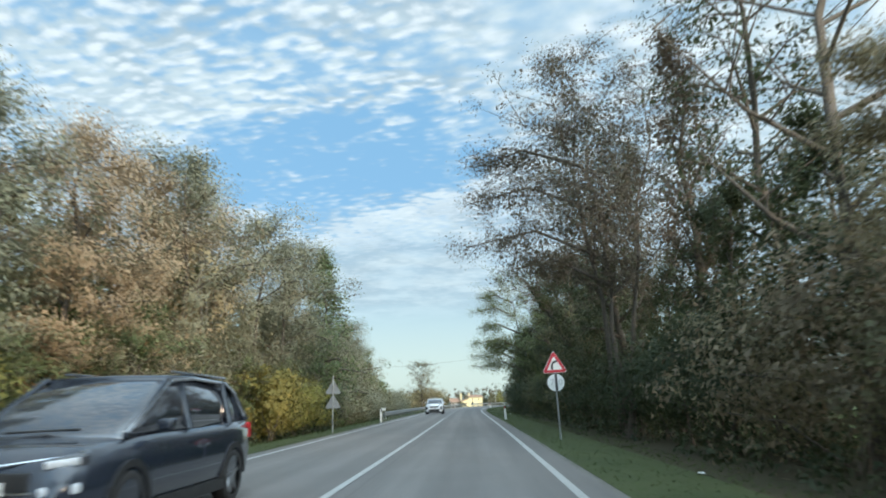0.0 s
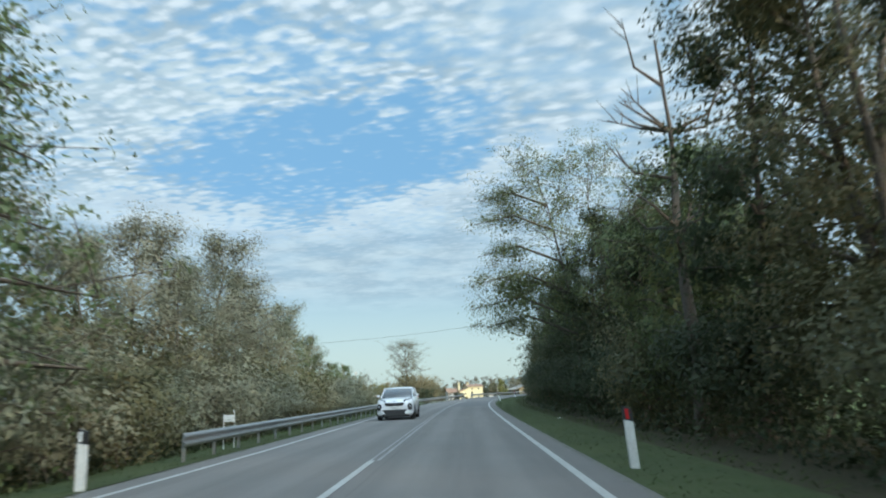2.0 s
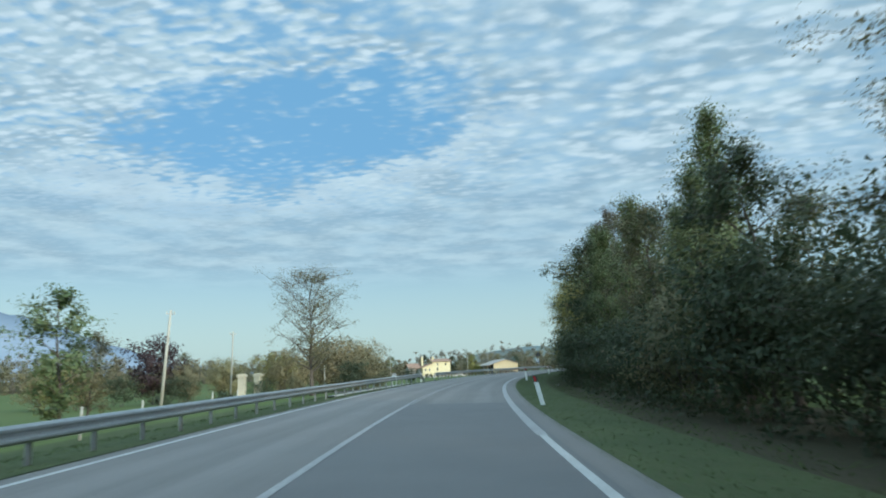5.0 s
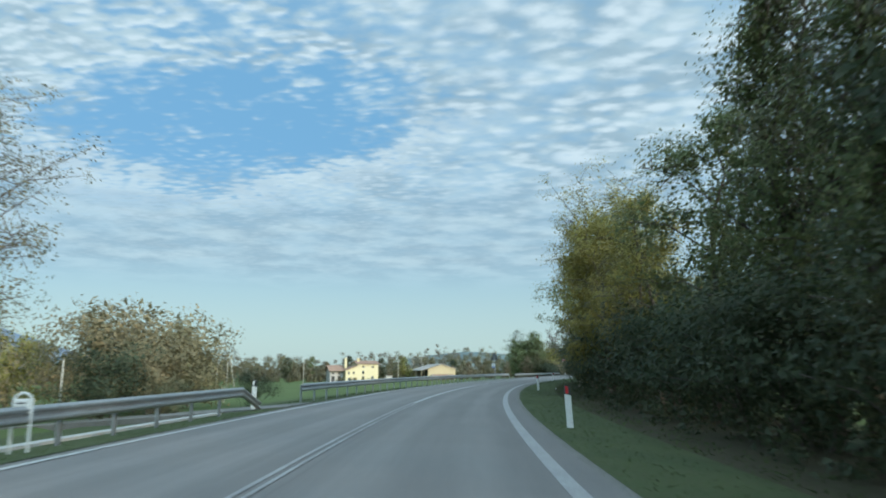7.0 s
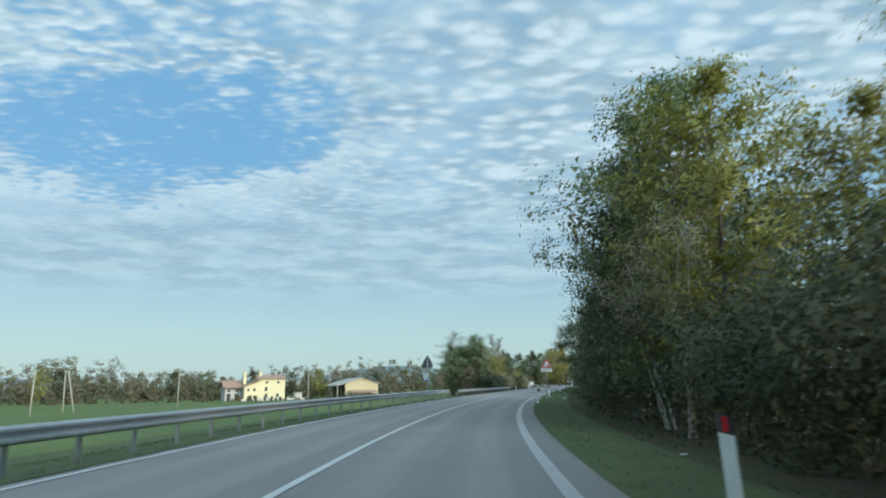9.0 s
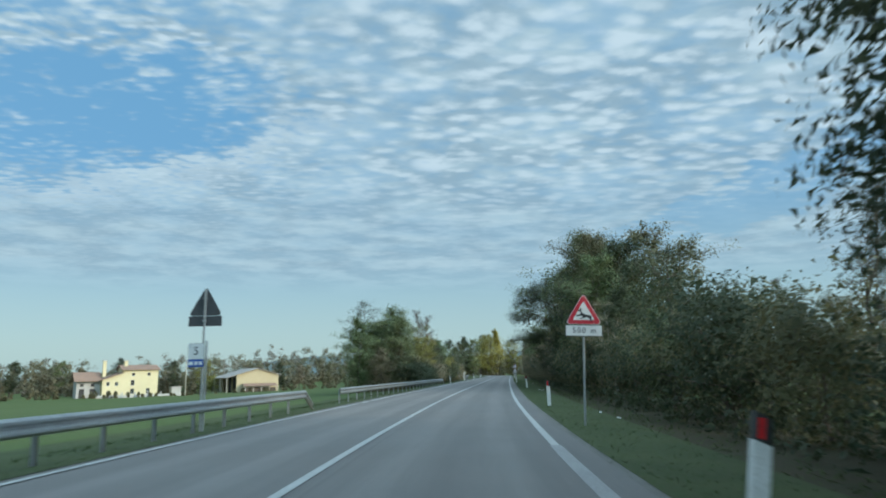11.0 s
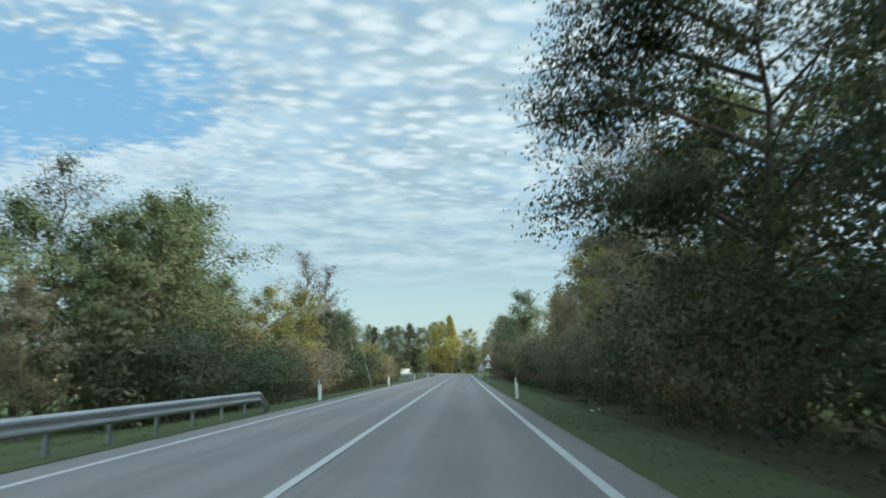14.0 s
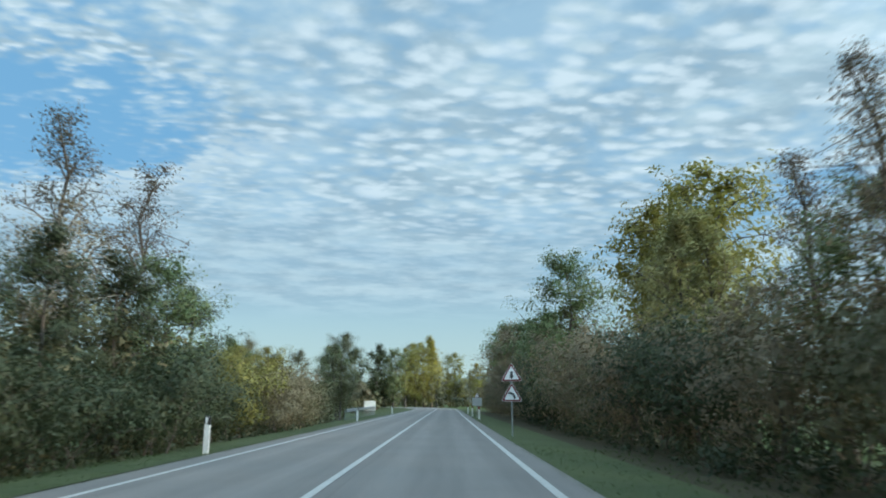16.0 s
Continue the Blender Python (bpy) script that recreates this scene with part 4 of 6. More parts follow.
def undergrowth():
    """The thicket behind the shrubs, one mass nobody could count."""
    r = np.random.default_rng(31)
    c, rad = [], []
    for k in range(1500):
        s, o = r.uniform(-24, 430), r.uniform(10.6, 15.5)
        h = min(9.0, 0.8 * tall_right(s)) * r.uniform(0.7, 1.0)
        for z in np.arange(0.3, h, 0.75):
            c.append(tuple(road(s + r.normal(0, 0.5), o + r.normal(0, 0.5), z - 0.3)))
            rad.append(0.75)
    me = leaf_mesh("undergrowth", c, rad, 190000, 0.24, LEAF["dark"], r, 0.8, -0.3, 0.0, 1, 3)
    tagged(new("undergrowth", me), "dark tangled undergrowth beneath the roadside trees", "undergrowth", kind="stuff")
    # the same behind the shrubs on the other side, browner
    for name, a, b, tops, leaf, n in (("undergrowth", -24, 112, ((-24, 6.5), (20, 8.5), (40, 8.5), (52, 5.5), (90, 4.5), (112, 3.0)), "olive", 90000), ("undergrowth", 304, 400, ((304, 4.5), (312, 6.5), (322, 5.0), (356, 5.0), (372, 3.5), (400, 4.0)), "olive", 50000)):
        c, rad = [], []
        for k in range(int((b - a) * 4.5)):
            s, o = r.uniform(a, b), -r.uniform(9.6, 15.0)
            h = float(np.interp(s, *zip(*tops))) * r.uniform(0.7, 1.05)
            for z in np.arange(0.3, h, 0.75):
                c.append(tuple(road(s + r.normal(0, 0.5), o + r.normal(0, 0.5), z + float(height_at(o)))))
                rad.append(0.75)
        me = leaf_mesh(name, c, rad, n, 0.28, LEAF[leaf], r, 0.8, -1.3, 0.0, 1, 3)
        tagged(new(name, me), "tangled olive brown undergrowth between roadside trees", "undergrowth", kind="stuff")
    # low weeds and brambles at the foot of the shrubs, on both sides
    c, rad = [], []
    for k in range(3000):
        if k < 2000:
            s, o = r.uniform(-10, 380), r.uniform(7.5, 10.8)
        else:
            s, o = (r.uniform(-10, 112) if k < 2680 else r.uniform(306, 372)), -r.uniform(7.0, 11.0)
        g = float(height_at(o))
        for z in np.arange(0.1, 0.25 + 0.4 * max(0.0, abs(o) - 7.2) * r.uniform(0.5, 1.0), 0.35):
            c.append(tuple(road(s, o, g + z)))
            rad.append(0.34)
    me = leaf_mesh("weeds", c, rad, 110000, 0.15, LEAF["dark"], r, 0.7, -0.8, 0.0, 1, 3)
    tagged(new("weeds", me), "low dark weeds and brambles at the foot of the shrubs", "weeds", kind="stuff")


undergrowth()


def plant_left():
    # the wood beside the first stretch
    for s in np.arange(-20, 48, 4.3):
        k = TREE_RANDOM.choice(("orange", "orange", "orange", "orange", "dusty"))
        h = float(np.interp(s, (-20, 13, 20, 27, 33, 40, 47), (9.0, 9.8, 11.4, 13.0, 13.4, 12.2, 10.6))) * TREE_RANDOM.uniform(0.9, 1.08)
        plant(k, s + TREE_RANDOM.uniform(-1, 1), -9.6 + TREE_RANDOM.uniform(-1.2, 0.6), h / KINDS[k]["tall"])
    for s in np.arange(-20, 50, 5.5):
        k = TREE_RANDOM.choice(("orange", "brown", "oak"))
        plant(k, s, -15 + TREE_RANDOM.uniform(-1.5, 1.5), float(np.interp(s, (0, 20, 40), (9.5, 12, 12.5))) / KINDS[k]["tall"] * TREE_RANDOM.uniform(0.9, 1.1), far=True)
    for s in np.arange(4, 46, 3.6):
        if not 24 < s < 31:
            plant("alder2", s, -8.9 + TREE_RANDOM.uniform(-0.3, 0.4), TREE_RANDOM.uniform(0.36, 0.5))
    pale = make_tree(61, "orange", 11.5, 2.6, 5.0, 2600, 0.16, core=0.0, stems=4, limbs=20, bark=PALEBARK, lean_by=0.0, label="cluster of slim pale stems under orange leaves")
    pale.matrix_world = at_road(28.6, -9.2, -0.62)
    for s in (23.0, 26.5, 30.0):
        plant("bush_dark", s, -12.6, 1.2)
    plant("cone", 50.6, -9.2, 1.24)
    plant("orange", 45.5, -10.8, 0.74)
    for s, o, h, k in ((55, -11, 7.5, "dusty"), (59, -10, 6.0, "dusty"), (64, -11, 8.0, "dusty"), (69, -11, 7.0, "dusty"), (74.4, -11.5, 9.0, "dusty"), (79, -12, 8.0, "dusty"), (84, -12, 7.5, "dusty"),
                       (89, -12, 7.5, "dusty"), (95, -13, 7, "alder2"), (101, -13, 6.5, "oak"), (107, -14, 5.5, "dusty"), (61, -16, 9, "dusty"), (72, -17, 9, "dusty"), (83, -18, 9, "dusty"), (94, -18, 8, "dusty"), (104, -19, 7, "oak"),
                       (118, -15, 5.0, "alder2"), (124, -17, 4.6, "alder2"), (129, -16, 5.2, "alder2"), (134, -18, 4.0, "oak")):
        plant(k, s, o, h * 1.27 / KINDS[k]["tall"], far=o < -15)
    s = -18.0
    while s < 112:
        plant(TREE_RANDOM.choice(("bush_olive", "bush_dark", "bush_brown", "bush_gold") if s < 50 else ("bush_dusty", "bush_dusty", "bush_olive")), s, (-10.6 if 23 < s < 30.5 else -7.6) + TREE_RANDOM.uniform(-0.7, 0.4) - 0.025 * max(0, s - 50), TREE_RANDOM.uniform(0.7, 1.1))
        s += 3.3 + TREE_RANDOM.uniform(-0.5, 0.5)
    # garden and field edge along the bend
    lone = make_tree(51, "olive", 11.9, 4.5, 2.2, 13000, 0.115, core=0.0, droop=-0.15, limbs=40, clump=0.6, label="nearly bare tree with few dry leaves")
    p = Vector((-4.9, 164.0))
    lone.matrix_world = pose(p.x, p.y, ground_z(p.x, p.y), 0, 0, 40)
    for x, y, k, sc in ((-2.5, 181, "bush_tan", 1.6), (-4.5, 179, "bush_tan", 1.6), (-9, 174, "bush_tan", 1.3), (-19, 190, "bush_tan", 1.25), (-6, 185, "bush_tan", 1.6), (-1.5, 186, "bush_tan", 1.5), (-21, 194, "bush_tan", 1.4),
                        (-22, 182, "bush_tan", 1.2), (-30, 174, "bush_tan", 1.2), (-1.0, 176, "bush_tan", 1.1), (-2, 171, "bush_dark", 1.0), (-27, 186, "bush_tan", 1.3), (-36, 182, "bush_gold", 1.2), (-42, 190, "bush_tan", 1.5), (-12, 186, "bush_gold", 1.4)):
        plant(k, 0, 0, sc, (x, y))
    for x, y, k, sc in ((-24.8, 181.2, "bush_purple", 1.85), (-27.0, 177.0, "bush_dark", 1.0), (-21.5, 178.5, "bush_dark", 0.9), (-12.5, 162, "bush_dark", 0.38), (-9, 162, "bush_dark", 0.6), (-6, 163, "bush_olive", 0.6), (4.5, 172, "bush_dark", 0.5), (1, 171, "bush_olive", 0.5),
                        (-27, 140, "bush_olive", 0.7), (-17, 160, "bush_dark", 0.4)):
        plant(k, 0, 0, sc, (x, y))
    # the wood from the end of the bend
    # Dark-leaved kinds at s 334-358 put the wood's shade into leaf colour.
    for s, o, h, k in ((308, -15.5, 10, "alder2"), (311, -16.5, 13, "thin"), (313, -11.2, 10.3, "alder2"), (317, -13, 12, "alder2"), (304, -15, 8, "alder2"), (308.5, -10.8, 9.8, "alder2"), (303, -12, 5.5, "brown"), 
                       (321, -12, 8.0, "alder2"), (326, -11, 8.0, "gold"), (331, -10, 8.4, "gold"), (335.5, -11, 7.2, "alder"), (339.5, -10, 7.0, "alder"), (343.5, -10.4, 7.8, "alder"), (347.5, -9.8, 8.0, "alder"), (351.5, -10.4, 8.4, "alder2"), (356, -10, 8.0, "alder"), (361, -9.5, 5.4, "gold"), (366, -9.2, 5.6, "gold"), (372, -9.8, 5.6, "gold"), (397, -9.5, 9.8, "oak"), (404, -11, 9, "alder2"),
                       (314, -15, 10, "alder2"), (319.5, -15.5, 9.5, "alder2"), (324, -14, 8.5, "brown"), (310, -13, 9.5, "alder2"), (349, -12.5, 14.8, "twiggy"), (353, -13.2, 14.2, "twiggy"), (338.6, -13.5, 11, "bare"), (345, -13.5, 10.2, "birch"), (346, -12.5, 9.5, "bare"), (320, -18, 9, "brown"), (330, -17, 8, "oak"), (342, -17, 8, "brown"), (354, -17, 8, "oak"), (366, -18, 9, "alder"), (380, -16, 8, "alder2"), (390, -18, 9, "brown"), (400, -22, 9, "alder2"), (412, -26, 10, "brown"), (425, -30, 10, "alder2")):
        plant(k, s, o, h / KINDS[k]["tall"])
    # Shrubs from 333 to 356 are dark-leaved to stand in for shade.
    s = 306.0
    while s < 372:
        plant(TREE_RANDOM.choice(("bush_brown", "bush_olive", "bush_gold") if 322 < s < 333 or s > 356 else ("bush_dark",)), s, -8.0 + TREE_RANDOM.uniform(-0.6, 0.4), TREE_RANDOM.uniform(0.75, 1.1))
        s += 3.3 + TREE_RANDOM.uniform(-0.5, 0.5)
    # round the end of the straight
    for x, y, k, sc in ((154, 484, "yellow", 1.0), (158, 489, "yellow", 0.98), (150, 480, "gold", 1.15), (146, 477, "gold", 1.1), (142, 474, "gold", 1.0), (137, 470, "alder2", 1.1), (132, 470, "alder", 1.15), (127, 466, "alder", 1.1), (163, 486, "gold", 1.05), (148, 488, "thin", 1.05),
                        (166, 479, "gold", 0.8), (161, 470, "gold", 0.5), (157, 462, "brown", 0.4), (120, 468, "alder", 1.1), (113, 470, "oak", 1.0), (106, 470, "alder", 1.0), (98, 468, "oak", 1.0), (170, 472, "alder", 0.8), (176, 470, "alder", 0.9), (140, 484, "alder", 1.1), (124, 480, "oak", 1.1)):
        plant(k, 0, 0, sc * (1.22 if k in ("gold", "yellow") else 1.12), (x, y), far=k not in ("gold", "yellow"))
    # round the farm
    for x, y, k, sc in ((34.4, 426, "gold", 0.78), (31, 428, "oak", 0.6), (37, 424, "bush_gold", 1.3), (41, 455, "bare", 0.95), (46, 457, "bare", 1.0), (12, 432, "alder", 0.85), (27, 440, "alder", 0.8), (-4, 440, "alder2", 0.85), (62, 428, "brown", 0.6), (70, 424, "oak", 0.55), (78, 420, "brown", 0.55), (-14, 428, "alder", 0.8),
                        (-52, 380, "gold", 0.9), (-44, 392, "gold", 0.8), (-70, 330, "oak", 0.9), (-62, 318, "brown", 0.8), (-78, 300, "brown", 0.85), (-40, 400, "alder", 0.8), (58, 440, "alder", 0.7), (90, 428, "brown", 0.55), (98, 436, "oak", 0.7)):
        plant(k, 0, 0, sc, (x, y), far=True)


plant_left()


def far_woods():
    """The woods along the horizon, told apart by nobody."""
    r = np.random.default_rng(21)
    for name, line, leaf, n, tall in (("far_woods", ((-190, 60), (-150, 190), (-160, 330), (-110, 440), (-60, 500), (30, 520), (110, 540), (210, 560)), "far", 620, 18.0),
                                      ("far_woods", ((-230, 120), (-210, 300), (-150, 480), (-40, 560), (90, 600), (260, 580), (330, 430), (300, 250)), "far2", 700, 22.0),
                                      ("far_woods", ((96, 474), (128, 477), (158, 490), (180, 486)), "olive", 70, 11),
                                      ("far_woods", ((-60, 418), (-10, 436), (30, 446), (70, 444), (118, 452)), "far", 130, 10.5),
                                      ("field_hedge", ((-60, 398), (0, 399), (36, 401), (66, 400), (100, 408)), "olive", 110, 2.2),
                                      ("field_hedge", ((-165, 150), (-160, 330), (-108, 436), (-58, 492), (30, 512)), "far2", 330, 7.4)):
        line = np.array(line, float)
        run = np.concatenate([[0], np.cumsum(np.linalg.norm(np.diff(line, axis=0), axis=1))])
        c, rad = [], []
        for k in range(n):
            t = (k + r.uniform(0, 1)) / n * run[-1]
            x, y = np.interp(t, run, line[:, 0]) + r.normal(0, min(7, tall)), np.interp(t, run, line[:, 1]) + r.normal(0, min(7, tall))
            h, g = tall * (0.62 + 0.16 * math.sin(t / 23.0) + 0.14 * math.sin(t / 9.1 + 1)) * r.uniform(0.55, 1.15), ground_z(x, y)
            wide = h * r.uniform(0.24, 0.38)
            for q in range(12):
                f = r.uniform(0.0, 0.9) ** 0.85
                room = wide * math.sqrt(max(0.08, 1 - (1.45 * f - 0.45) ** 2)) * (1.0 - 0.75 * f * f)
                a = r.uniform(0, math.tau)
                c.append((x + room * math.cos(a) * r.uniform(0.3, 1), y + room * math.sin(a) * r.uniform(0.3, 1), g + h * f))
                rad.append(min(1.5, h * 0.14))
        me = leaf_mesh(name, c, rad, n * 290, 0.66 if tall > 8 else 0.42, LEAF[leaf], r, 0.75, -4.0, 0.0, 1, 3)
        tagged(new(name, me), "distant autumn woods along the horizon" if tall > 8 else "low scrubby hedge along the field edge", "woods" if tall > 8 else "hedge", kind="stuff")


far_woods()


# ---- far hills ----
def hill(name, az0, az1, far, profile, mat, label):
    """A long ridge far off; profile: heights in degrees at even steps."""
    verts, faces, n = [], [], 60
    r = random.Random(len(name) + int(az0 * 7))
    for i in range(n + 1):
        az = radians(az0 + (az1 - az0) * i / n)
        f = i / n * (len(profile) - 1)
        k = min(int(f), len(profile) - 2)
        el = profile[k] + (profile[k + 1] - profile[k]) * (f - k)
        top = far * math.tan(radians(max(0, el))) * (1 + r.uniform(-0.02, 0.02))
        for d, z in ((0.90, -6), (0.96, top * 0.55), (1.0, top), (1.08, -6)):
            verts.append((far * d * math.sin(az), 100 + far * d * math.cos(az), z))
    for i in range(n):
        for j in range(3):
            a = i * 4 + j
            faces.append((a, a + 4, a + 5, a + 1))
    tagged(raw_object(name, verts, faces, mat, smooth=True), label, kind="structure")


# The ridges' blue-grey is aerial haze put into their colour.
hill("hill_far", -48, -8, 3600, (4.6, 5.6, 5.9, 5.3, 4.5, 2.6, 0.9, 0.3, 0), HAZYHILL, "mountain ridge on the horizon, blued by painted haze")
hill("hill_near", 3, 18, 1700, (0, 0.9, 1.25, 1.5, 1.35, 0.9, 0), HAZYWOODS, "low wooded hill on the horizon")
hill("hill_ahead", 22, 42, 1500, (0, 1.6, 2.0, 1.8, 1.4, 0.8, 0), HAZYWOODS, "low wooded hill beyond the bend")


# ---- guard rails ----
BEAM = ((0.0, -0.155), (0.02, -0.15), (0.075, -0.105), (0.075, -0.065), (0.012, -0.02), (0.012, 0.02), (0.075, 0.065), (0.075, 0.105), (0.02, 0.15), (0.0, 0.155))


def guard_rail(s0, s1, o0, o1, ramp=0.0, fishtail=False, label="", mid=0.5, rise=()):
    """Steel W-beam on posts; ramp: metres over which the far end dips into the ground; rise: the beam's height along the road."""
    thing = empty("guard_rail", at_road(s0, o0), label, "guard rail", "guard rails")
    inv = thing.matrix_world.inverted()
    offs = lambda s: o0 + (o1 - o0) * (s - s0) / (s1 - s0)  # noqa: E731
    flat = s1 - ramp
    lift = lambda s: float(np.interp(s, *zip(*rise))) - mid if rise else 0.0  # noqa: E731
    ss = list(np.arange(s0, flat, 1.0)) + [flat]
    if ramp:
        ss += [flat + ramp * 0.08, s1]
    verts, faces, n = [], [], len(BEAM)
    for s in ss:
        drop = 0.0 if s <= flat else (s - flat) / ramp * 0.52
        for thick in (0.0, -0.006):
            verts += [inv @ road(s, offs(s) + d + thick, mid + lift(s) - drop + h) for d, h in BEAM]
    for i in range(len(ss) - 1):
        for j in range(n - 1):
            a, b = i * 2 * n + j, (i + 1) * 2 * n + j
            faces += [(a, a + 1, b + 1, b), (a + n, b + n, b + n + 1, a + n + 1)]
        for j in (0, n - 1):
            a, b = i * 2 * n + j, (i + 1) * 2 * n + j
            faces.append((a, b, b + n, a + n))
    raw_object("beam", verts, faces, STEEL, thing)
    bm = bmesh.new()
    for x0, x1, y0, y1 in ((-0.06, -0.054, -0.05, 0.05), (-0.06, 0.0, -0.05, -0.044), (-0.06, 0.0, 0.044, 0.05)):
        add_box(bm, x0, x1, y0, y1, -0.7, mid + 0.10)
    post = None
    s = s0 + 0.4
    while s < flat - 0.2:
        m = inv @ at_road(s, offs(s) - 0.09, lift(s))
        if post is None:
            post = mesh_object("post", bm, POSTSTEEL, thing)
            post.matrix_basis = m
        else:
            ob = new("post", post.data)
            ob.parent, ob.matrix_basis = thing, m
        s += 2.0
    # spacers between post and beam every second metre
    sp = None
    s = s0 + 0.4
    while s < flat - 0.2:
        m = inv @ at_road(s, offs(s) - 0.05, mid + lift(s))
        if sp is None:
            sp = mesh_object("spacer", box(-0.045, 0.055, -0.06, 0.06, -0.07, 0.07, 0.01), POSTSTEEL, thing)
            sp.matrix_basis = m
        else:
            ob = new("spacer", sp.data)
            ob.parent, ob.matrix_basis = thing, m
        s += 2.0
    if fishtail:
        bm = bmesh.new()
        for k in range(9):
            a0, a1 = math.pi * (k / 9 - 0.5), math.pi * ((k + 1) / 9 - 0.5)
            q = [Vector((0.075 - 0.16 * (1 - math.cos(a)) * 0.5, -0.16 * math.cos(a), 0)) for a in (a0, a1)]
            vs = [bm.verts.new(p + Vector((0, 0, z))) for p in q for z in (mid - 0.16, mid + 0.16)]
            bm.faces.new((vs[0], vs[2], vs[3], vs[1]))
        bmesh.ops.solidify(bm, geom=bm.faces[:], thickness=0.006)
        e = mesh_object("end_cap", bm, STEEL, thing)
    return thing


guard_rail(54.5, 164.2, -4.65, -5.2, 1.7, True, "galvanised steel guard rail along the bend", 0.45, ((54, 0.42), (135, 0.43), (162, 0.54)))
guard_rail(168.4, 247.6, -4.95, -4.85, 1.1, False, "galvanised steel guard rail dipping into the grass at its end", 0.54)
guard_rail(254.2, 304.7, -5.25, -4.6, 1.1, True, "galvanised steel guard rail before the wood", 0.46)
guard_rail(386.0, 436.0, -7.2, -9.6, 0, True, "pale guard rail curving to the side road", 0.50)


# ---- delineator posts ----
def delineator(red):
    thing = empty("delineator_post", Matrix.Identity(4), "white roadside marker post with black head and %s reflector" % ("red" if red else "white"), "marker post", "marker posts")
    w, d = 0.068, 0.05
    outline = [(-w, -0.4), (w, -0.4), (w, 0.70), (-w, 0.74)]
    b = part("body", plate(outline, 2 * d), PLASTIC, thing)
    b.location = (0, -d, 0)
    h = part("head", plate([(-w, 0.745), (w, 0.705), (w, 0.90), (-w, 0.96)], 2 * d), BLACK, thing, "black slanted head")
    h.location = (0, -d, 0)
    f = part("reflector", box(-0.045, 0.012, -d - 0.006, -d + 0.004, 0.75, 0.91, 0.003), REDREF if red else SIGNWHITE, thing, "red reflector" if red else "white reflector")
    return thing


red_post, white_post = delineator(True), delineator(False)
first = {True: True, False: True}
for red, s, o, tilt in ((True, 50.0, 4.5, -3), (True, 122.1, 4.45, -14), (True, 156.5, 4.68, -3), (True, 187.8, 5.12, -3), (True, 225.4, 4.25, 8), (True, 247.5, 4.65, -2), (True, 279.3, 4.86, -5), (False, 311.7, 4.35, -2), (True, 378.0, 4.5, 1), (True, 390, 4.4, 0), (True, 405, 4.4, 2),
                        (False, 49.8, -4.35, 0), (False, 164.6, -5.55, 1), (False, 312.2, -4.4, -1), (False, 341.0, -4.4, 0), (False, 373.0, -4.5, 0), (False, 402, -4.3, 0)):
    m = at_road(s, o, -0.04) @ pose(0, 0, 0, 0, tilt, 0)
    src = red_post if red else white_post
    if first[red]:
        src.matrix_world = m
        first[red] = False
    else:
        copy_thing(src, m)


# ---- road signs ----
def triangle(side, rounding=0.06):
    """Outline of an upright triangle with round corners, its base at z 0."""
    h = side * math.sqrt(3) / 2
    corners = [Vector((-side / 2, 0)), Vector((side / 2, 0)), Vector((0, h))]
    mid = Vector((0, h / 3))
    out = []
    for k, c in enumerate(corners):
        base = c + (mid - c).normalized() * rounding * 2
        a0 = (-150, -30, 90)[k]
        for q in range(5):
            a = radians(a0 - 60 + 30 * q)
            out.append(base + Vector((math.cos(a), math.sin(a))) * rounding)
    return [(p.x, p.y) for p in out]


def scaled(points, f, about):
    return [(about[0] + (x - about[0]) * f, about[1] + (z - about[1]) * f) for x, z in points]


def flat_part(name, points, y, depth, mat, parent, label="", z=0.0):
    ob = part(name, plate(points, depth), mat, parent, label)
    ob.location = (0, y, z)
    return ob


def stroke(points, width):
    """A bent bar of even width through the points."""
    left, right = [], []
    pts = [Vector(p) for p in points]
    for k, p in enumerate(pts):
        d = (pts[min(k + 1, len(pts) - 1)] - pts[max(k - 1, 0)]).normalized()
        n = Vector((-d.y, d.x)) * width / 2
        left.append(p + n), right.append(p - n)
    return [(p.x, p.y) for p in left + right[::-1]]


def lettering(text, size, mat, parent, x, y, z, name="lettering"):
    if len(text) > 1:
        pitch = size * 0.62
        for k, c in enumerate(text):
            if c != " ":
                lettering(c, size, mat, parent, x + (k - (len(text) - 1) / 2) * pitch, y, z, "character")
        return None
    cu = bpy.data.curves.new(name, "FONT")
    cu.body, cu.size, cu.align_x, cu.align_y, cu.extrude = text, size, "CENTER", "CENTER", 0.001
    tmp = bpy.data.objects.new(name, cu)
    scene.collection.objects.link(tmp)
    me = bpy.data.meshes.new_from_object(tmp.evaluated_get(bpy.context.evaluated_depsgraph_get()))
    bpy.data.objects.remove(tmp)
    me.materials.clear()
    me.materials.append(mat)
    ob = new(name, me)
    ob.parent, ob.location, ob.rotation_euler = parent, (x, y, z), (radians(90), 0, 0)
    return ob


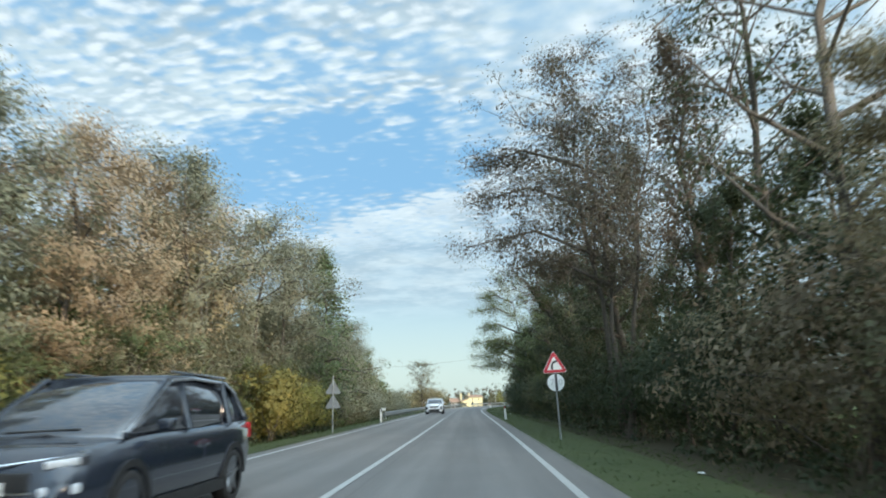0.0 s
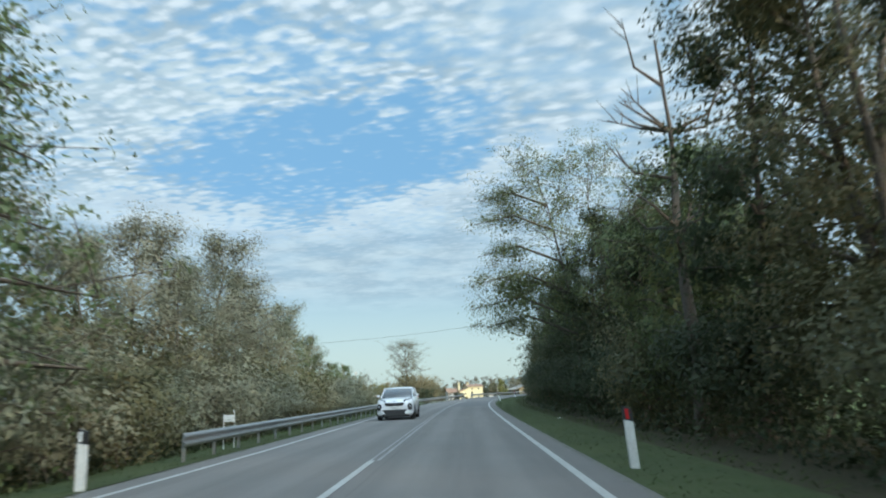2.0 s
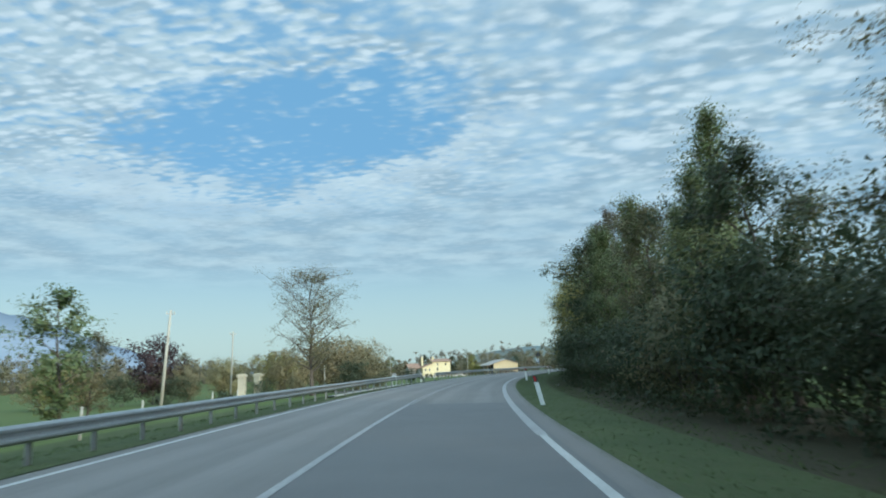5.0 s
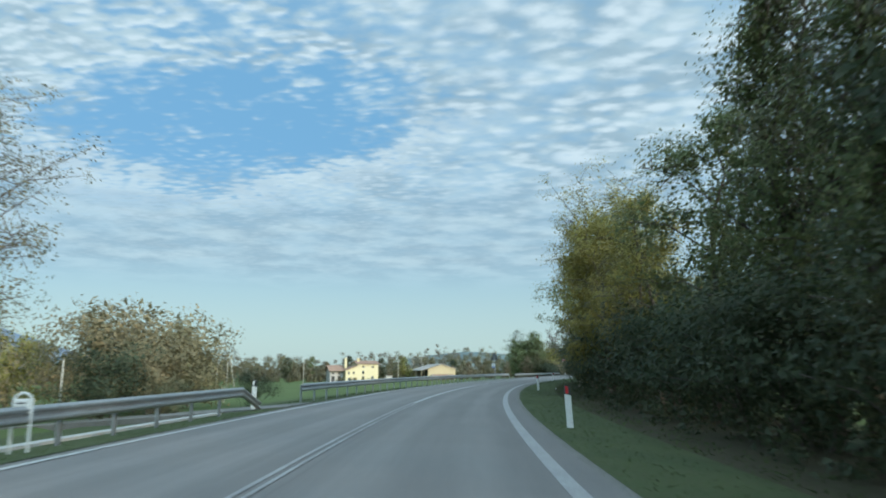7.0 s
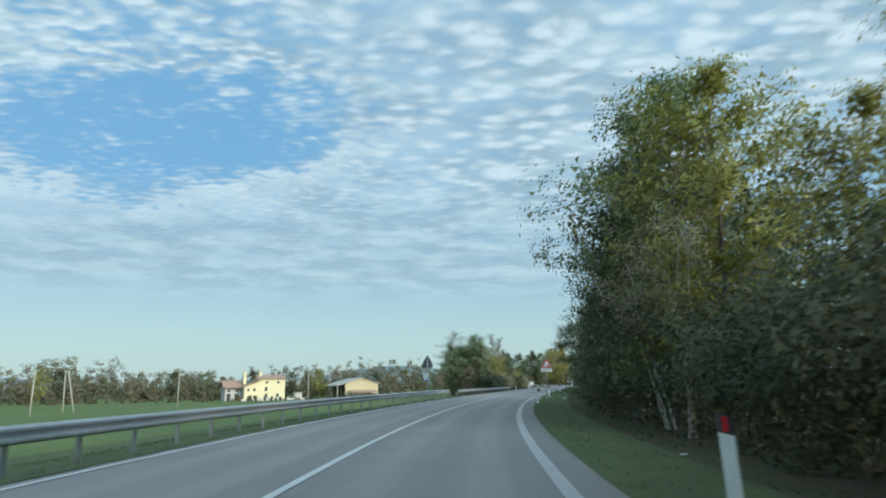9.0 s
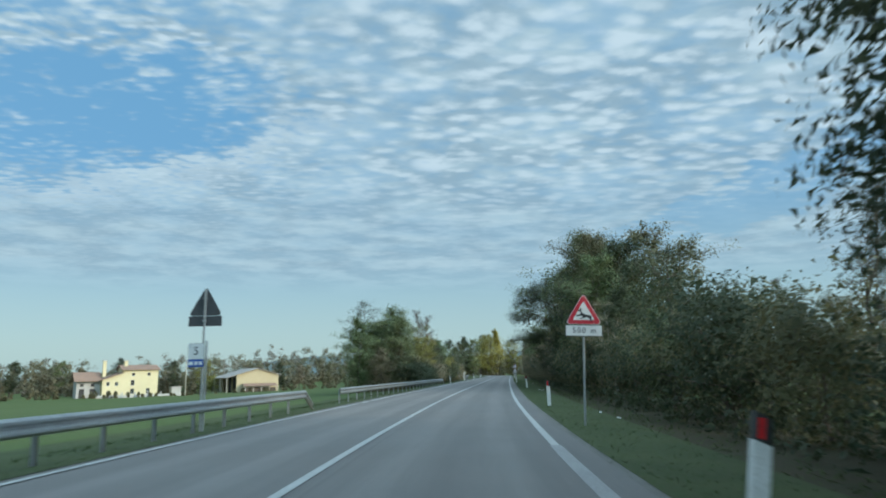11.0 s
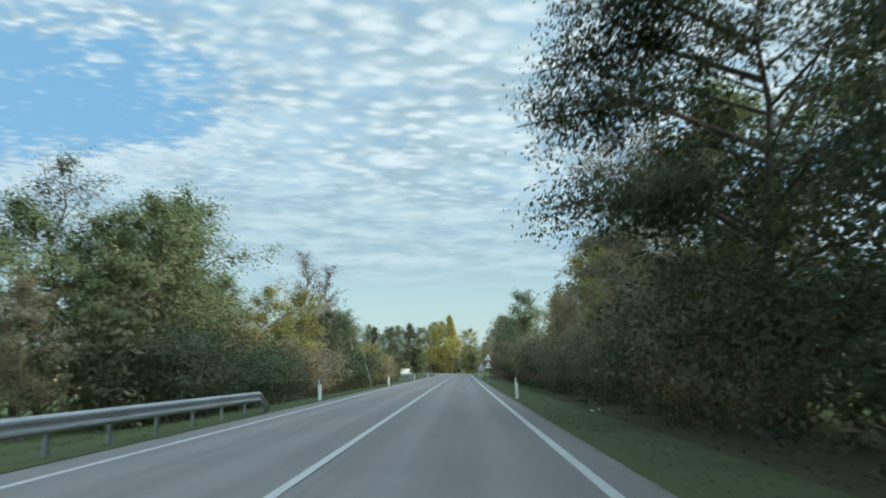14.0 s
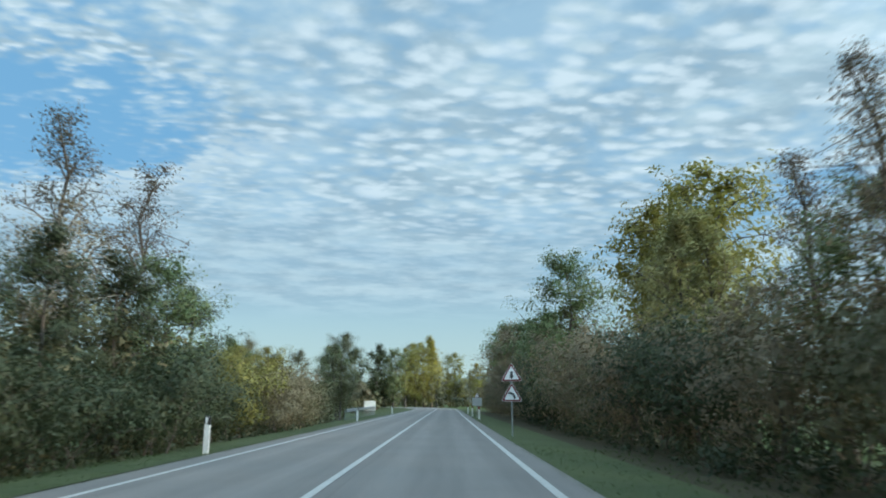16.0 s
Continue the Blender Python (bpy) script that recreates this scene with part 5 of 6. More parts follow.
def warning(parent, z, side=0.9, red=None, field=0.60, back=None):
    """Red-edged white triangle at the height z; returns the panel and the middle of its face."""
    panel = flat_part("triangle_panel", triangle(side), -0.055, 0.012, back or SIGNBACK, parent, "grey metal back of the panel", z)
    mid = (0, side * math.sqrt(3) / 6)
    flat_part("white_rim", scaled(triangle(side), 0.985, mid), -0.006, 0.004, SIGNWHITE, panel)
    flat_part("red_border", scaled(triangle(side), 0.95, mid), -0.010, 0.004, red or SIGNRED, panel, "red border")
    flat_part("white_field", scaled(triangle(side, 0.03), field, mid), -0.014, 0.004, SIGNWHITE, panel, "white field")
    return panel, mid


def pole(parent, top, r=0.03, lean=0.0):
    return part("pole", rod((lean, 0, -0.5), (0, 0, top), r, None, 12), POSTSTEEL, parent, "grey steel pole")


sign = empty("road_sign", at_road(24.27, 5.02, -0.1) @ pose(0, 0, 0, 0, -2, 0), "curve warning triangle over a faded round end of limit sign", "road sign", "road signs")
pole(sign, 3.0)
panel, mid = warning(sign, 2.24)
flat_part("pictogram", stroke([(-0.09, 0.12), (-0.09, 0.25), (-0.055, 0.33), (0.02, 0.38), (0.10, 0.40)], 0.075), -0.018, 0.004, SIGNBLACK, panel, "black curve arrow")
disc = [(0.3 * math.cos(a), 0.3 * math.sin(a)) for a in np.linspace(0, math.tau, 33)[:-1]]
rnd = flat_part("round_panel", disc, -0.055, 0.012, SIGNBACK, sign, "", 1.91)
flat_part("white_face", scaled(disc, 0.97, (0, 0)), -0.006, 0.005, SIGNWHITE, rnd, "weathered white face")
flat_part("black_band", [(-0.03, -0.285), (0.06, -0.28), (0.06, 0.28), (-0.03, 0.285)], -0.010, 0.004, SIGNBLACK, rnd, "black band")
lettering("7", 0.30, SIGNGREY, rnd, -0.13, -0.011, 0.0)
lettering("0", 0.30, SIGNGREY, rnd, 0.16, -0.011, 0.0)

sign = empty("road_sign", at_road(32.6, -4.45, -0.05, 180), "grey backs of two warning triangles on one pole", "road sign", "road signs")
pole(sign, 2.62)
for z in (1.78, 1.12):
    p, _ = warning(sign, z, 0.78)

sign = empty("road_sign", at_road(237.2, 4.68, -0.08) @ pose(0, 0, 0, 0, 2, 0), "deer warning triangle over a white distance panel", "road sign", "road signs")
pole(sign, 3.1)
panel, mid = warning(sign, 2.47, 0.92)
flat_part("pictogram", [(-0.20, 0.23), (-0.17, 0.20), (-0.08, 0.215), (-0.02, 0.20), (-0.03, 0.17), (-0.09, 0.15), (-0.08, 0.135), (0.0, 0.155), (0.08, 0.185), (0.14, 0.15), (0.19, 0.06), (0.21, 0.065), (0.185, 0.15), (0.20, 0.19), (0.17, 0.225), (0.06, 0.245), (-0.02, 0.275), (-0.06, 0.33),
                        (-0.05, 0.39), (-0.075, 0.41), (-0.09, 0.37), (-0.14, 0.35), (-0.135, 0.335), (-0.09, 0.33), (-0.07, 0.27), (-0.10, 0.245)], -0.018, 0.004, SIGNBLACK, panel, "black leaping deer shape")
sub = flat_part("distance_panel", [(-0.45, 0), (0.45, 0), (0.45, 0.27), (-0.45, 0.27)], -0.055, 0.012, SIGNBACK, sign, "", 2.18)
flat_part("white_face", [(-0.44, 0.01), (0.44, 0.01), (0.44, 0.26), (-0.44, 0.26)], -0.006, 0.005, SIGNWHITE, sub)
lettering("500 m", 0.19, SIGNBLACK, sub, 0.0, -0.010, 0.135)

sign = empty("road_sign", at_road(237.6, -5.15, -0.1, 180), "dark grey back of a triangle and panel on a pole", "road sign", "road signs")
pole(sign, 3.7)
panel, mid = warning(sign, 2.98, 0.92, back=SIGNDARK)
sub = flat_part("distance_panel", [(-0.45, 0), (0.45, 0), (0.45, 0.27), (-0.45, 0.27)], -0.055, 0.012, SIGNDARK, sign, "", 2.70)
for z in (0.12, 0.72):
    part("clamp", box(-0.05, 0.05, -0.045, 0.045, z + 2.7, z + 2.74, 0.005), POSTSTEEL, sign)
km = empty("distance_marker", at_road(237.4, -5.2, -0.1, -8), "white and blue road distance plate on a steel post", "road sign", "road signs")
part("post", rod((0.22, 0, -0.5), (0.24, 0, 2.3), 0.03, None, 10), POSTSTEEL, km)
pl = flat_part("plate", [(-0.26, 0), (0.20, 0), (0.20, 0.62), (-0.26, 0.62)], -0.04, 0.012, SIGNBACK, km, "", 1.62)
flat_part("white_face", [(-0.25, 0.21), (0.19, 0.21), (0.19, 0.61), (-0.25, 0.61)], -0.006, 0.005, SIGNWHITE, pl)
flat_part("blue_face", [(-0.25, 0.01), (0.19, 0.01), (0.19, 0.20), (-0.25, 0.20)], -0.006, 0.005, SIGNBLUE, pl, "blue lower field")
for k, (a, b) in enumerate(((-0.22, -0.10), (-0.06, 0.03), (0.07, 0.15))):
    flat_part("bar", [(a, 0.06), (b, 0.06), (b, 0.15), (a, 0.15)], -0.010, 0.004, SIGNWHITE, pl)
lettering("5", 0.30, SIGNBLACK, pl, -0.03, -0.008, 0.41)

sign = empty("road_sign", at_road(350.0, 4.5, -0.08), "two warning triangles one above the other", "road sign", "road signs")
pole(sign, 2.8)
for z, what in ((2.13, 0), (1.35, 1)):
    panel, mid = warning(sign, z, 0.88, FADEDRED, 0.70)
    if what:
        flat_part("pictogram", stroke([(0.12, 0.12), (0.09, 0.22), (0.03, 0.30), (-0.06, 0.33), (-0.13, 0.31)], 0.085), -0.018, 0.004, SIGNBLACK, panel, "black curve arrow")
    else:
        flat_part("pictogram", [(-0.05, 0.12), (0.05, 0.12), (0.07, 0.22), (0.035, 0.28), (0.06, 0.34), (0, 0.42), (-0.06, 0.34), (-0.035, 0.28), (-0.07, 0.22)], -0.018, 0.004, SIGNBLACK, panel, "black upright shape")
sign = empty("road_sign", at_road(384.0, 4.6, -0.1), "small triangle over a grey square panel", "road sign", "road signs")
pole(sign, 2.0)
panel, mid = warning(sign, 1.75, 0.5, FADEDRED, 0.70)
sub = flat_part("square_panel", [(-0.42, 0), (0.42, 0), (0.42, 0.72), (-0.42, 0.72)], -0.055, 0.012, SIGNBACK, sign, "", 1.02)
flat_part("grey_face", [(-0.41, 0.01), (0.41, 0.01), (0.41, 0.71), (-0.41, 0.71)], -0.006, 0.005, SIGNGREY, sub, "greyed face")


def scrap(seed):
    """A crumpled piece of litter."""
    r = random.Random(seed)
    bm = bmesh.new()
    bmesh.ops.create_grid(bm, x_segments=4, y_segments=3, size=0.5)
    for v in bm.verts:
        v.co = Vector((v.co.x * 0.13 + r.uniform(-0.015, 0.015), v.co.y * 0.09 + r.uniform(-0.015, 0.015), r.uniform(0.005, 0.045)))
    bmesh.ops.solidify(bm, geom=bm.faces[:], thickness=0.002)
    return bm


for k, (s, o) in enumerate(((194, 6.3), (146.5, 6.9), (145.2, 6.7), (273.2, 5.6), (270.4, 5.7), (243.4, 6.0), (240.6, 6.1), (304.2, 6.2), (305.6, 6.7), (13.4, 6.2), (71.0, 6.1))):
    ob = mesh_object("litter_scrap", scrap(k), SIGNWHITE)
    ob.matrix_world = at_road(s, o, float(height_at(o)) + 0.02, k * 50)
    tagged(ob, "crumpled white scrap lying in the grass", "litter", "litter on the verge")

stick = empty("snow_pole", at_road(328.0, -4.1, -0.05) @ pose(0, 0, 0, 0, -15, 0), "thin grey pole leaning away from the road", "pole")
part("pole", rod((0, 0, -0.3), (0, 0, 2.65), 0.018, 0.012, 8), POSTSTEEL, stick)
part("cap", rod((0, 0, 2.64), (0, 0, 2.69), 0.018, 0.012, 8), REDREF, stick, "faded red tip")


# ---- cars ----
def loft(stations, closed_ends=True):
    """Half sections (x >= 0) along y, mirrored and bridged."""
    bm = bmesh.new()
    rings = []
    for y, pts in stations:
        ring = [bm.verts.new((x, y, z)) for x, z in pts] + [bm.verts.new((-x, y, z)) for x, z in reversed(pts) if x > 1e-4]
        rings.append(ring)
    for a, b in zip(rings, rings[1:]):
        n = len(a)
        for k in range(n):
            bm.faces.new((a[k], a[(k + 1) % n], b[(k + 1) % n], b[k]))
    if closed_ends:
        bm.faces.new(rings[0]), bm.faces.new(rings[-1][::-1])
    bmesh.ops.recalc_face_normals(bm, faces=bm.faces)
    return bm


def wheel(parent, x, y, r=0.34):
    side = 1 if x > 0 else -1
    bm = bmesh.new()
    prof = [(0.10, r - 0.09), (0.11, r - 0.03), (0.08, r), (-0.08, r), (-0.11, r - 0.03), (-0.10, r - 0.09)]
    rings = []
    for w, q in prof:
        rings.append([bm.verts.new((w * side, q * math.cos(a), q * math.sin(a))) for a in np.linspace(0, math.tau, 25)[:-1]])
    for a, b in zip(rings, rings[1:]):
        for k in range(24):
            bm.faces.new((a[k], a[(k + 1) % 24], b[(k + 1) % 24], b[k]))
    bmesh.ops.recalc_face_normals(bm, faces=bm.faces)
    w = empty("wheel", Matrix.Identity(4), "", "")
    w.parent, w.location = parent, (x, y, r)
    part("tyre", bm, RUBBER, w, "", True)
    bm = bmesh.new()
    add_rod(bm, (0.02 * side, 0, 0), (0.06 * side, 0, 0), r - 0.09, r - 0.10, 24)
    for k in range(5):
        m = Matrix.Rotation(k * math.tau / 5, 4, "X")
        add_box(bm, 0.05 * side - 0.02, 0.05 * side + 0.03, -0.035, 0.035, 0.03, r - 0.08, 0, m)
    part("rim", bm, ALLOY, w, "alloy rim")
    return w


def car(m, paint, length, width, tall, label, hood=1.0, belt=1.02, mpv=False):
    """A car whose front faces -y, built in metres; its middle at the origin."""
    thing = empty("car", m, label, "car", "oncoming cars")
    w, y0, y1 = width / 2, -length / 2, length / 2

    def low(y, f, zb, zt):
        return (y, [(0, zb), (w * f * 0.88, zb), (w * f * 0.98, zb + 0.14), (w * f, zb + 0.34), (w * f * 0.985, zt - 0.16), (w * f * 0.93, zt - 0.03), (w * f * 0.70, zt + 0.01), (0, zt + 0.03)])
    nose = 0.90 if not mpv else 0.78
    body = loft([low(y0, 0.72, 0.34, nose - 0.08), low(y0 + 0.06, 0.86, 0.26, nose), low(y0 + 0.22, 0.96, 0.22, nose + 0.12), low(y0 + 0.55, 1.0, 0.22, hood - 0.07), low(y0 + 1.15, 1.0, 0.22, hood), low(y0 + 1.5, 1.0, 0.24, belt),
                 low(0.2, 1.0, 0.24, belt + 0.02), low(y1 - 0.9, 1.0, 0.24, belt + 0.05), low(y1 - 0.25, 0.98, 0.28, belt + 0.06), low(y1 - 0.06, 0.92, 0.34, belt), low(y1, 0.82, 0.42, belt - 0.1)])
    b = part("body", body, paint, thing, "", True)
    ws, roof0 = y0 + (1.22 if not mpv else 0.95), y0 + (2.15 if not mpv else 2.0)

    def cab(y, zt, fb, ft):
        zb = belt - 0.05
        return (y, [(0, zb), (w * fb, zb), (w * (fb * 0.55 + ft * 0.45), zb + (zt - zb) * 0.5), (w * ft, zt - 0.05), (w * ft * 0.86, zt), (0, zt + 0.015)])
    glass = loft([cab(ws, belt + 0.0, 0.86, 0.84), cab(ws + (roof0 - ws) * 0.5, belt + (tall - belt) * 0.56, 0.91, 0.80), cab(roof0, tall - 0.06, 0.93, 0.76), cab(0.4, tall - 0.015, 0.94, 0.75), cab(y1 - 0.75, tall - 0.05, 0.92, 0.73), cab(y1 - 0.30, tall - 0.16, 0.90, 0.70), cab(y1 - 0.08, belt + 0.06, 0.84, 0.68)])
    part("glasshouse", glass, CARGLASS, thing, "dark tinted windows", True)

    def lid(y, z, f):
        return (y, [(0, z - 0.02), (w * f * 0.97, z - 0.05), (w * f, z - 0.035), (w * f * 0.93, z + 0.012), (0, z + 0.032)])
    part("roof", loft([lid(roof0 - 0.03, tall - 0.065, 0.765), lid(roof0 + 0.25, tall - 0.03, 0.77), lid(0.4, tall - 0.01, 0.765), lid(y1 - 0.75, tall - 0.045, 0.745), lid(y1 - 0.28, tall - 0.14, 0.72)]), paint, thing, "", True)
    for sx in (-1, 1):
        pieces = [((w * 0.87, ws - 0.02, belt - 0.02), (w * 0.775, roof0, tall - 0.05), 0.035)]
        for yy in ((0.12,) if not mpv else (0.0,)) + (y1 - 0.95,):
            pieces.append(((w * 0.945, yy, belt), (w * 0.765, yy + 0.05, tall - 0.05), 0.035))
        pieces.append(((w * 0.86, y1 - 0.12, belt + 0.04), (w * 0.705, y1 - 0.33, tall - 0.17), 0.05))
        for a, c, r in pieces:
            part("pillar", rod((a[0] * sx, a[1], a[2]), (c[0] * sx, c[1], c[2]), r, r * 0.9, 6), paint, thing)
        if mpv:
            arc = bmesh.new()
            line = [(w * 0.885 * sx, ws - 0.02, belt), (w * 0.80 * sx, roof0, tall - 0.085), (w * 0.785 * sx, 0.4, tall - 0.045), (w * 0.77 * sx, y1 - 0.75, tall - 0.08), (w * 0.75 * sx, y1 - 0.33, tall - 0.2), (w * 0.88 * sx, y1 - 0.14, belt + 0.05)]
            for a, c in zip(line, line[1:]):
                add_rod(arc, a, c, 0.022, None, 6)
            part("window_trim", arc, CHROME, thing, "silver strip round the side windows")
            for dz in (0.0, 0.07):
                part("grille_strip", rod((0.05 * sx, y0 - 0.03, 0.70 + dz), (w * 0.80 * sx, y0 + 0.17, 0.78 + dz), 0.013, None, 6), CHROME, thing, "slim chrome strip")
            part("roof_rail", rod((w * 0.70 * sx, roof0 + 0.2, tall + 0.025), (w * 0.68 * sx, y1 - 0.6, tall - 0.0), 0.02, None, 8), CHROME, thing, "silver roof rail")
        mir = box(-0.085, 0.085, -0.06, 0.06, -0.06, 0.06, 0.028)
        o = part("mirror", mir, paint, thing, "", True)
        o.location = ((w + 0.08) * sx, ws + 0.45, belt + 0.07)
        if mpv:
            part("headlight", box(-0.17, 0.17, -0.10, 0.12, -0.055, 0.055, 0.03, pose(w * 0.74 * sx, y0 + 0.20, nose + 0.03, 8, -10 * sx, 28 * sx)), CARGLASS, thing, "dark headlight housing")
            part("headlight_lens", box(-0.15, 0.12, -0.125, 0.05, -0.030, 0.034, 0.02, pose(w * 0.72 * sx, y0 + 0.185, nose + 0.03, 8, -6 * sx, 28 * sx)), LAMPGLASS, thing, "clear headlight lens")
            part("fog_lamp", box(-0.16, 0.16, -0.09, 0.06, -0.045, 0.045, 0.03, pose(w * 0.74 * sx, y0 + 0.12, 0.58, 0, -4 * sx, 24 * sx)), LAMPGLASS, thing, "slim clear fog lamp")
        else:
            lamp = plate([(0.0, -0.065), (0.20, -0.05), (0.40, 0.05), (0.46, 0.12), (0.22, 0.075), (0.02, 0.03)], 0.16)
            bmesh.ops.transform(lamp, matrix=Matrix.Diagonal((sx, 1, 1, 1)), verts=lamp.verts[:])
            bmesh.ops.recalc_face_normals(lamp, faces=lamp.faces)
            o = part("headlight", lamp, CARGLASS, thing, "swept dark headlight housing")
            o.matrix_basis = pose(w * 0.50 * sx, y0 + 0.02, nose + 0.045, -14, 0, 34 * sx)
            o = part("headlight_lens", box(-0.07, 0.07, -0.02, 0.05, -0.035, 0.03, 0.015), LAMPGLASS, thing, "clear headlight lens")
            o.matrix_basis = pose(w * 0.50 * sx, y0 + 0.02, nose + 0.045, -14, 0, 34 * sx) @ pose(0.14 * sx, 0, 0.0)
            pod = [(0.115 * math.cos(a), 0.165 * math.sin(a)) for a in np.linspace(0, math.tau, 17)[:-1]]
            o = part("fog_lamp", plate(pod, 0.14), BLACK, thing, "black fog lamp recess")
            o.matrix_basis = pose(w * 0.83 * sx, y0 + 0.01, 0.64, 0, -10 * sx, 30 * sx)
            o = part("fog_lens", plate([(x * 0.35, z * 0.25) for x, z in pod], 0.02), LAMPGLASS, thing, "small fog lamp lens")
            o.matrix_basis = pose(w * 0.83 * sx, y0 + 0.01, 0.64, 0, -10 * sx, 30 * sx) @ pose(0, -0.012, 0.03)
            blade = plate([(-0.20, 0.02), (0.18, 0.02), (0.20, 0.09), (-0.12, 0.16)], 0.10)
            bmesh.ops.transform(blade, matrix=Matrix.Diagonal((sx, 1, 1, 1)), verts=blade.verts[:])
            bmesh.ops.recalc_face_normals(blade, faces=blade.faces)
            o = part("bumper_blade", blade, paint, thing, "white bumper corner blade")
            o.matrix_basis = pose(w * 0.74 * sx, y0 - 0.005, 0.30, 0, 0, 24 * sx)
        part("sill", box(w * 0.93 * sx - 0.05, w * 0.93 * sx + 0.06, y0 + 1.1, y1 - 1.1, 0.20, 0.34, 0.02), BLACK, thing, "black sill trim")
        for yy in (y0 + 0.86, y1 - 0.88):
            bm = bmesh.new()
            prev = None
            for k in range(13):
                a = math.pi * (k / 12)
                ring = [bm.verts.new(((w - 0.10 + dx) * sx, yy + q * math.cos(a), 0.34 + q * math.sin(a))) for dx, q in ((0.0, 0.36), (0.115, 0.36), (0.115, 0.43), (0.0, 0.43))]
                if prev:
                    for j in range(4):
                        bm.faces.new((prev[j], prev[(j + 1) % 4], ring[(j + 1) % 4], ring[j]))
                prev = ring
            bmesh.ops.recalc_face_normals(bm, faces=bm.faces)
            part("wheel_arch", bm, BLACK, thing, "black wheel arch")
            wheel(thing, (w - 0.10) * sx, yy)
        part("tail_light", box(-0.08, 0.08, -0.1, 0.06, -0.11, 0.11, 0.02, pose(w * 0.86 * sx, y1 - 0.10, belt - 0.1)), REDREF, thing, "red tail light")
    if mpv:
        part("grille", box(-w * 0.52, w * 0.52, y0 - 0.02, y0 + 0.12, nose - 0.20, nose - 0.05, 0.02), BLACK, thing, "black grille")
        part("grille_trim", box(-w * 0.56, w * 0.56, y0 - 0.024, y0 + 0.10, nose - 0.225, nose - 0.205, 0.006), CHROME, thing, "chrome strip")
        part("bumper_intake", box(-w * 0.62, w * 0.62, y0 - 0.015, y0 + 0.3, 0.19, 0.49, 0.05), BLACK, thing, "black lower bumper")
    else:
        mouth = [(-0.47, 0.035), (-0.40, 0.085), (-0.14, 0.075), (0, 0.055), (0.14, 0.075), (0.40, 0.085), (0.47, 0.035), (0.40, -0.06), (0.14, -0.075), (0, -0.06), (-0.14, -0.075), (-0.40, -0.06)]
        o = part("grille_trim", plate(scaled(mouth, 1.06, (0, 0)), 0.16), CHROME, thing, "chrome grille surround")
        o.location = (0, y0 - 0.030, nose - 0.135)
        o = part("grille", plate(mouth, 0.16), BLACK, thing, "black honeycomb grille")
        o.location = (0, y0 - 0.036, nose - 0.135)
        o = part("badge", plate([(0.055 * math.cos(a), 0.024 * math.sin(a)) for a in np.linspace(0, math.tau, 17)[:-1]], 0.02), CHROME, thing, "small oval badge")
        o.location = (0, y0 + 0.005, nose - 0.01)
        part("bumper_intake", box(-w * 0.66, w * 0.66, y0 - 0.02, y0 + 0.35, 0.17, 0.53, 0.06), BLACK, thing, "black lower bumper")
        part("bumper_lip", box(-w * 0.80, w * 0.80, y0 + 0.05, y0 + 0.40, 0.16, 0.30, 0.05), BLACK, thing, "black bumper lip")
    part("number_plate", box(-0.26, 0.26, y0 - 0.035, y0 - 0.02, 0.545, 0.655, 0.004), SIGNWHITE, thing, "plain white plate")
    part("plate_bar", box(-0.17, 0.17, y0 - 0.039, y0 - 0.034, 0.58, 0.62), SIGNGREY, thing)
    part("wipers", rod((-0.45, ws + 0.02, belt + 0.03), (0.3, ws + 0.04, belt + 0.05), 0.012, None, 6), BLACK, thing)
    return thing


# the white car meets the camera near the first guard rail, the dark one at the very start
car(at_road(74.9, -1.66, 0.0), WHITEPAINT, 4.48, 1.84, 1.60, "white sport utility car with dark windows on the road", hood=1.05, belt=1.12)
car(at_road(8.2, -2.12, 0.02), BLUEPAINT, 4.6, 1.83, 1.63, "dark blue people carrier on the road", hood=0.98, belt=1.0, mpv=True)


# ---- farm buildings ----
def slab(points, depth_dir):
    """A flat polygon given thickness along a direction."""
    bm = bmesh.new()
    f = bm.faces.new([bm.verts.new(p) for p in points])
    made = bmesh.ops.extrude_face_region(bm, geom=[f])["geom"]
    bmesh.ops.translate(bm, vec=depth_dir, verts=[v for v in made if isinstance(v, bmesh.types.BMVert)])
    bmesh.ops.recalc_face_normals(bm, faces=bm.faces)
    return bm


def wall_with_openings(x0, x1, z0, top, openings, thick=0.35):
    """A front wall in the plane y 0 with holes; top: function of x (straight between the cuts)."""
    xs = sorted({x0, x1, *[v for o in openings for v in (o[0], o[1])]})
    zs = sorted({z0, *[v for o in openings for v in (o[2], o[3])]})
    bm = bmesh.new()
    for a, b in zip(xs, xs[1:]):
        for k, c in enumerate(zs):
            d = zs[k + 1] if k + 1 < len(zs) else None
            if d is not None and any(o[0] <= a + 1e-6 and b <= o[1] + 1e-6 and o[2] <= c + 1e-6 and d <= o[3] + 1e-6 for o in openings):
                continue
            za, zb = (d, d) if d is not None else (top(a), top(b))
            v = [bm.verts.new(p) for p in ((a, 0, c), (b, 0, c), (b, 0, zb), (a, 0, za), (a, thick, c), (b, thick, c), (b, thick, zb), (a, thick, za))]
            for q in ((0, 1, 2, 3), (5, 4, 7, 6), (4, 0, 3, 7), (1, 5, 6, 2), (3, 2, 6, 7), (4, 5, 1, 0)):
                bm.faces.new([v[i] for i in q])
    bmesh.ops.remove_doubles(bm, verts=bm.verts, dist=0.002)
    return bm


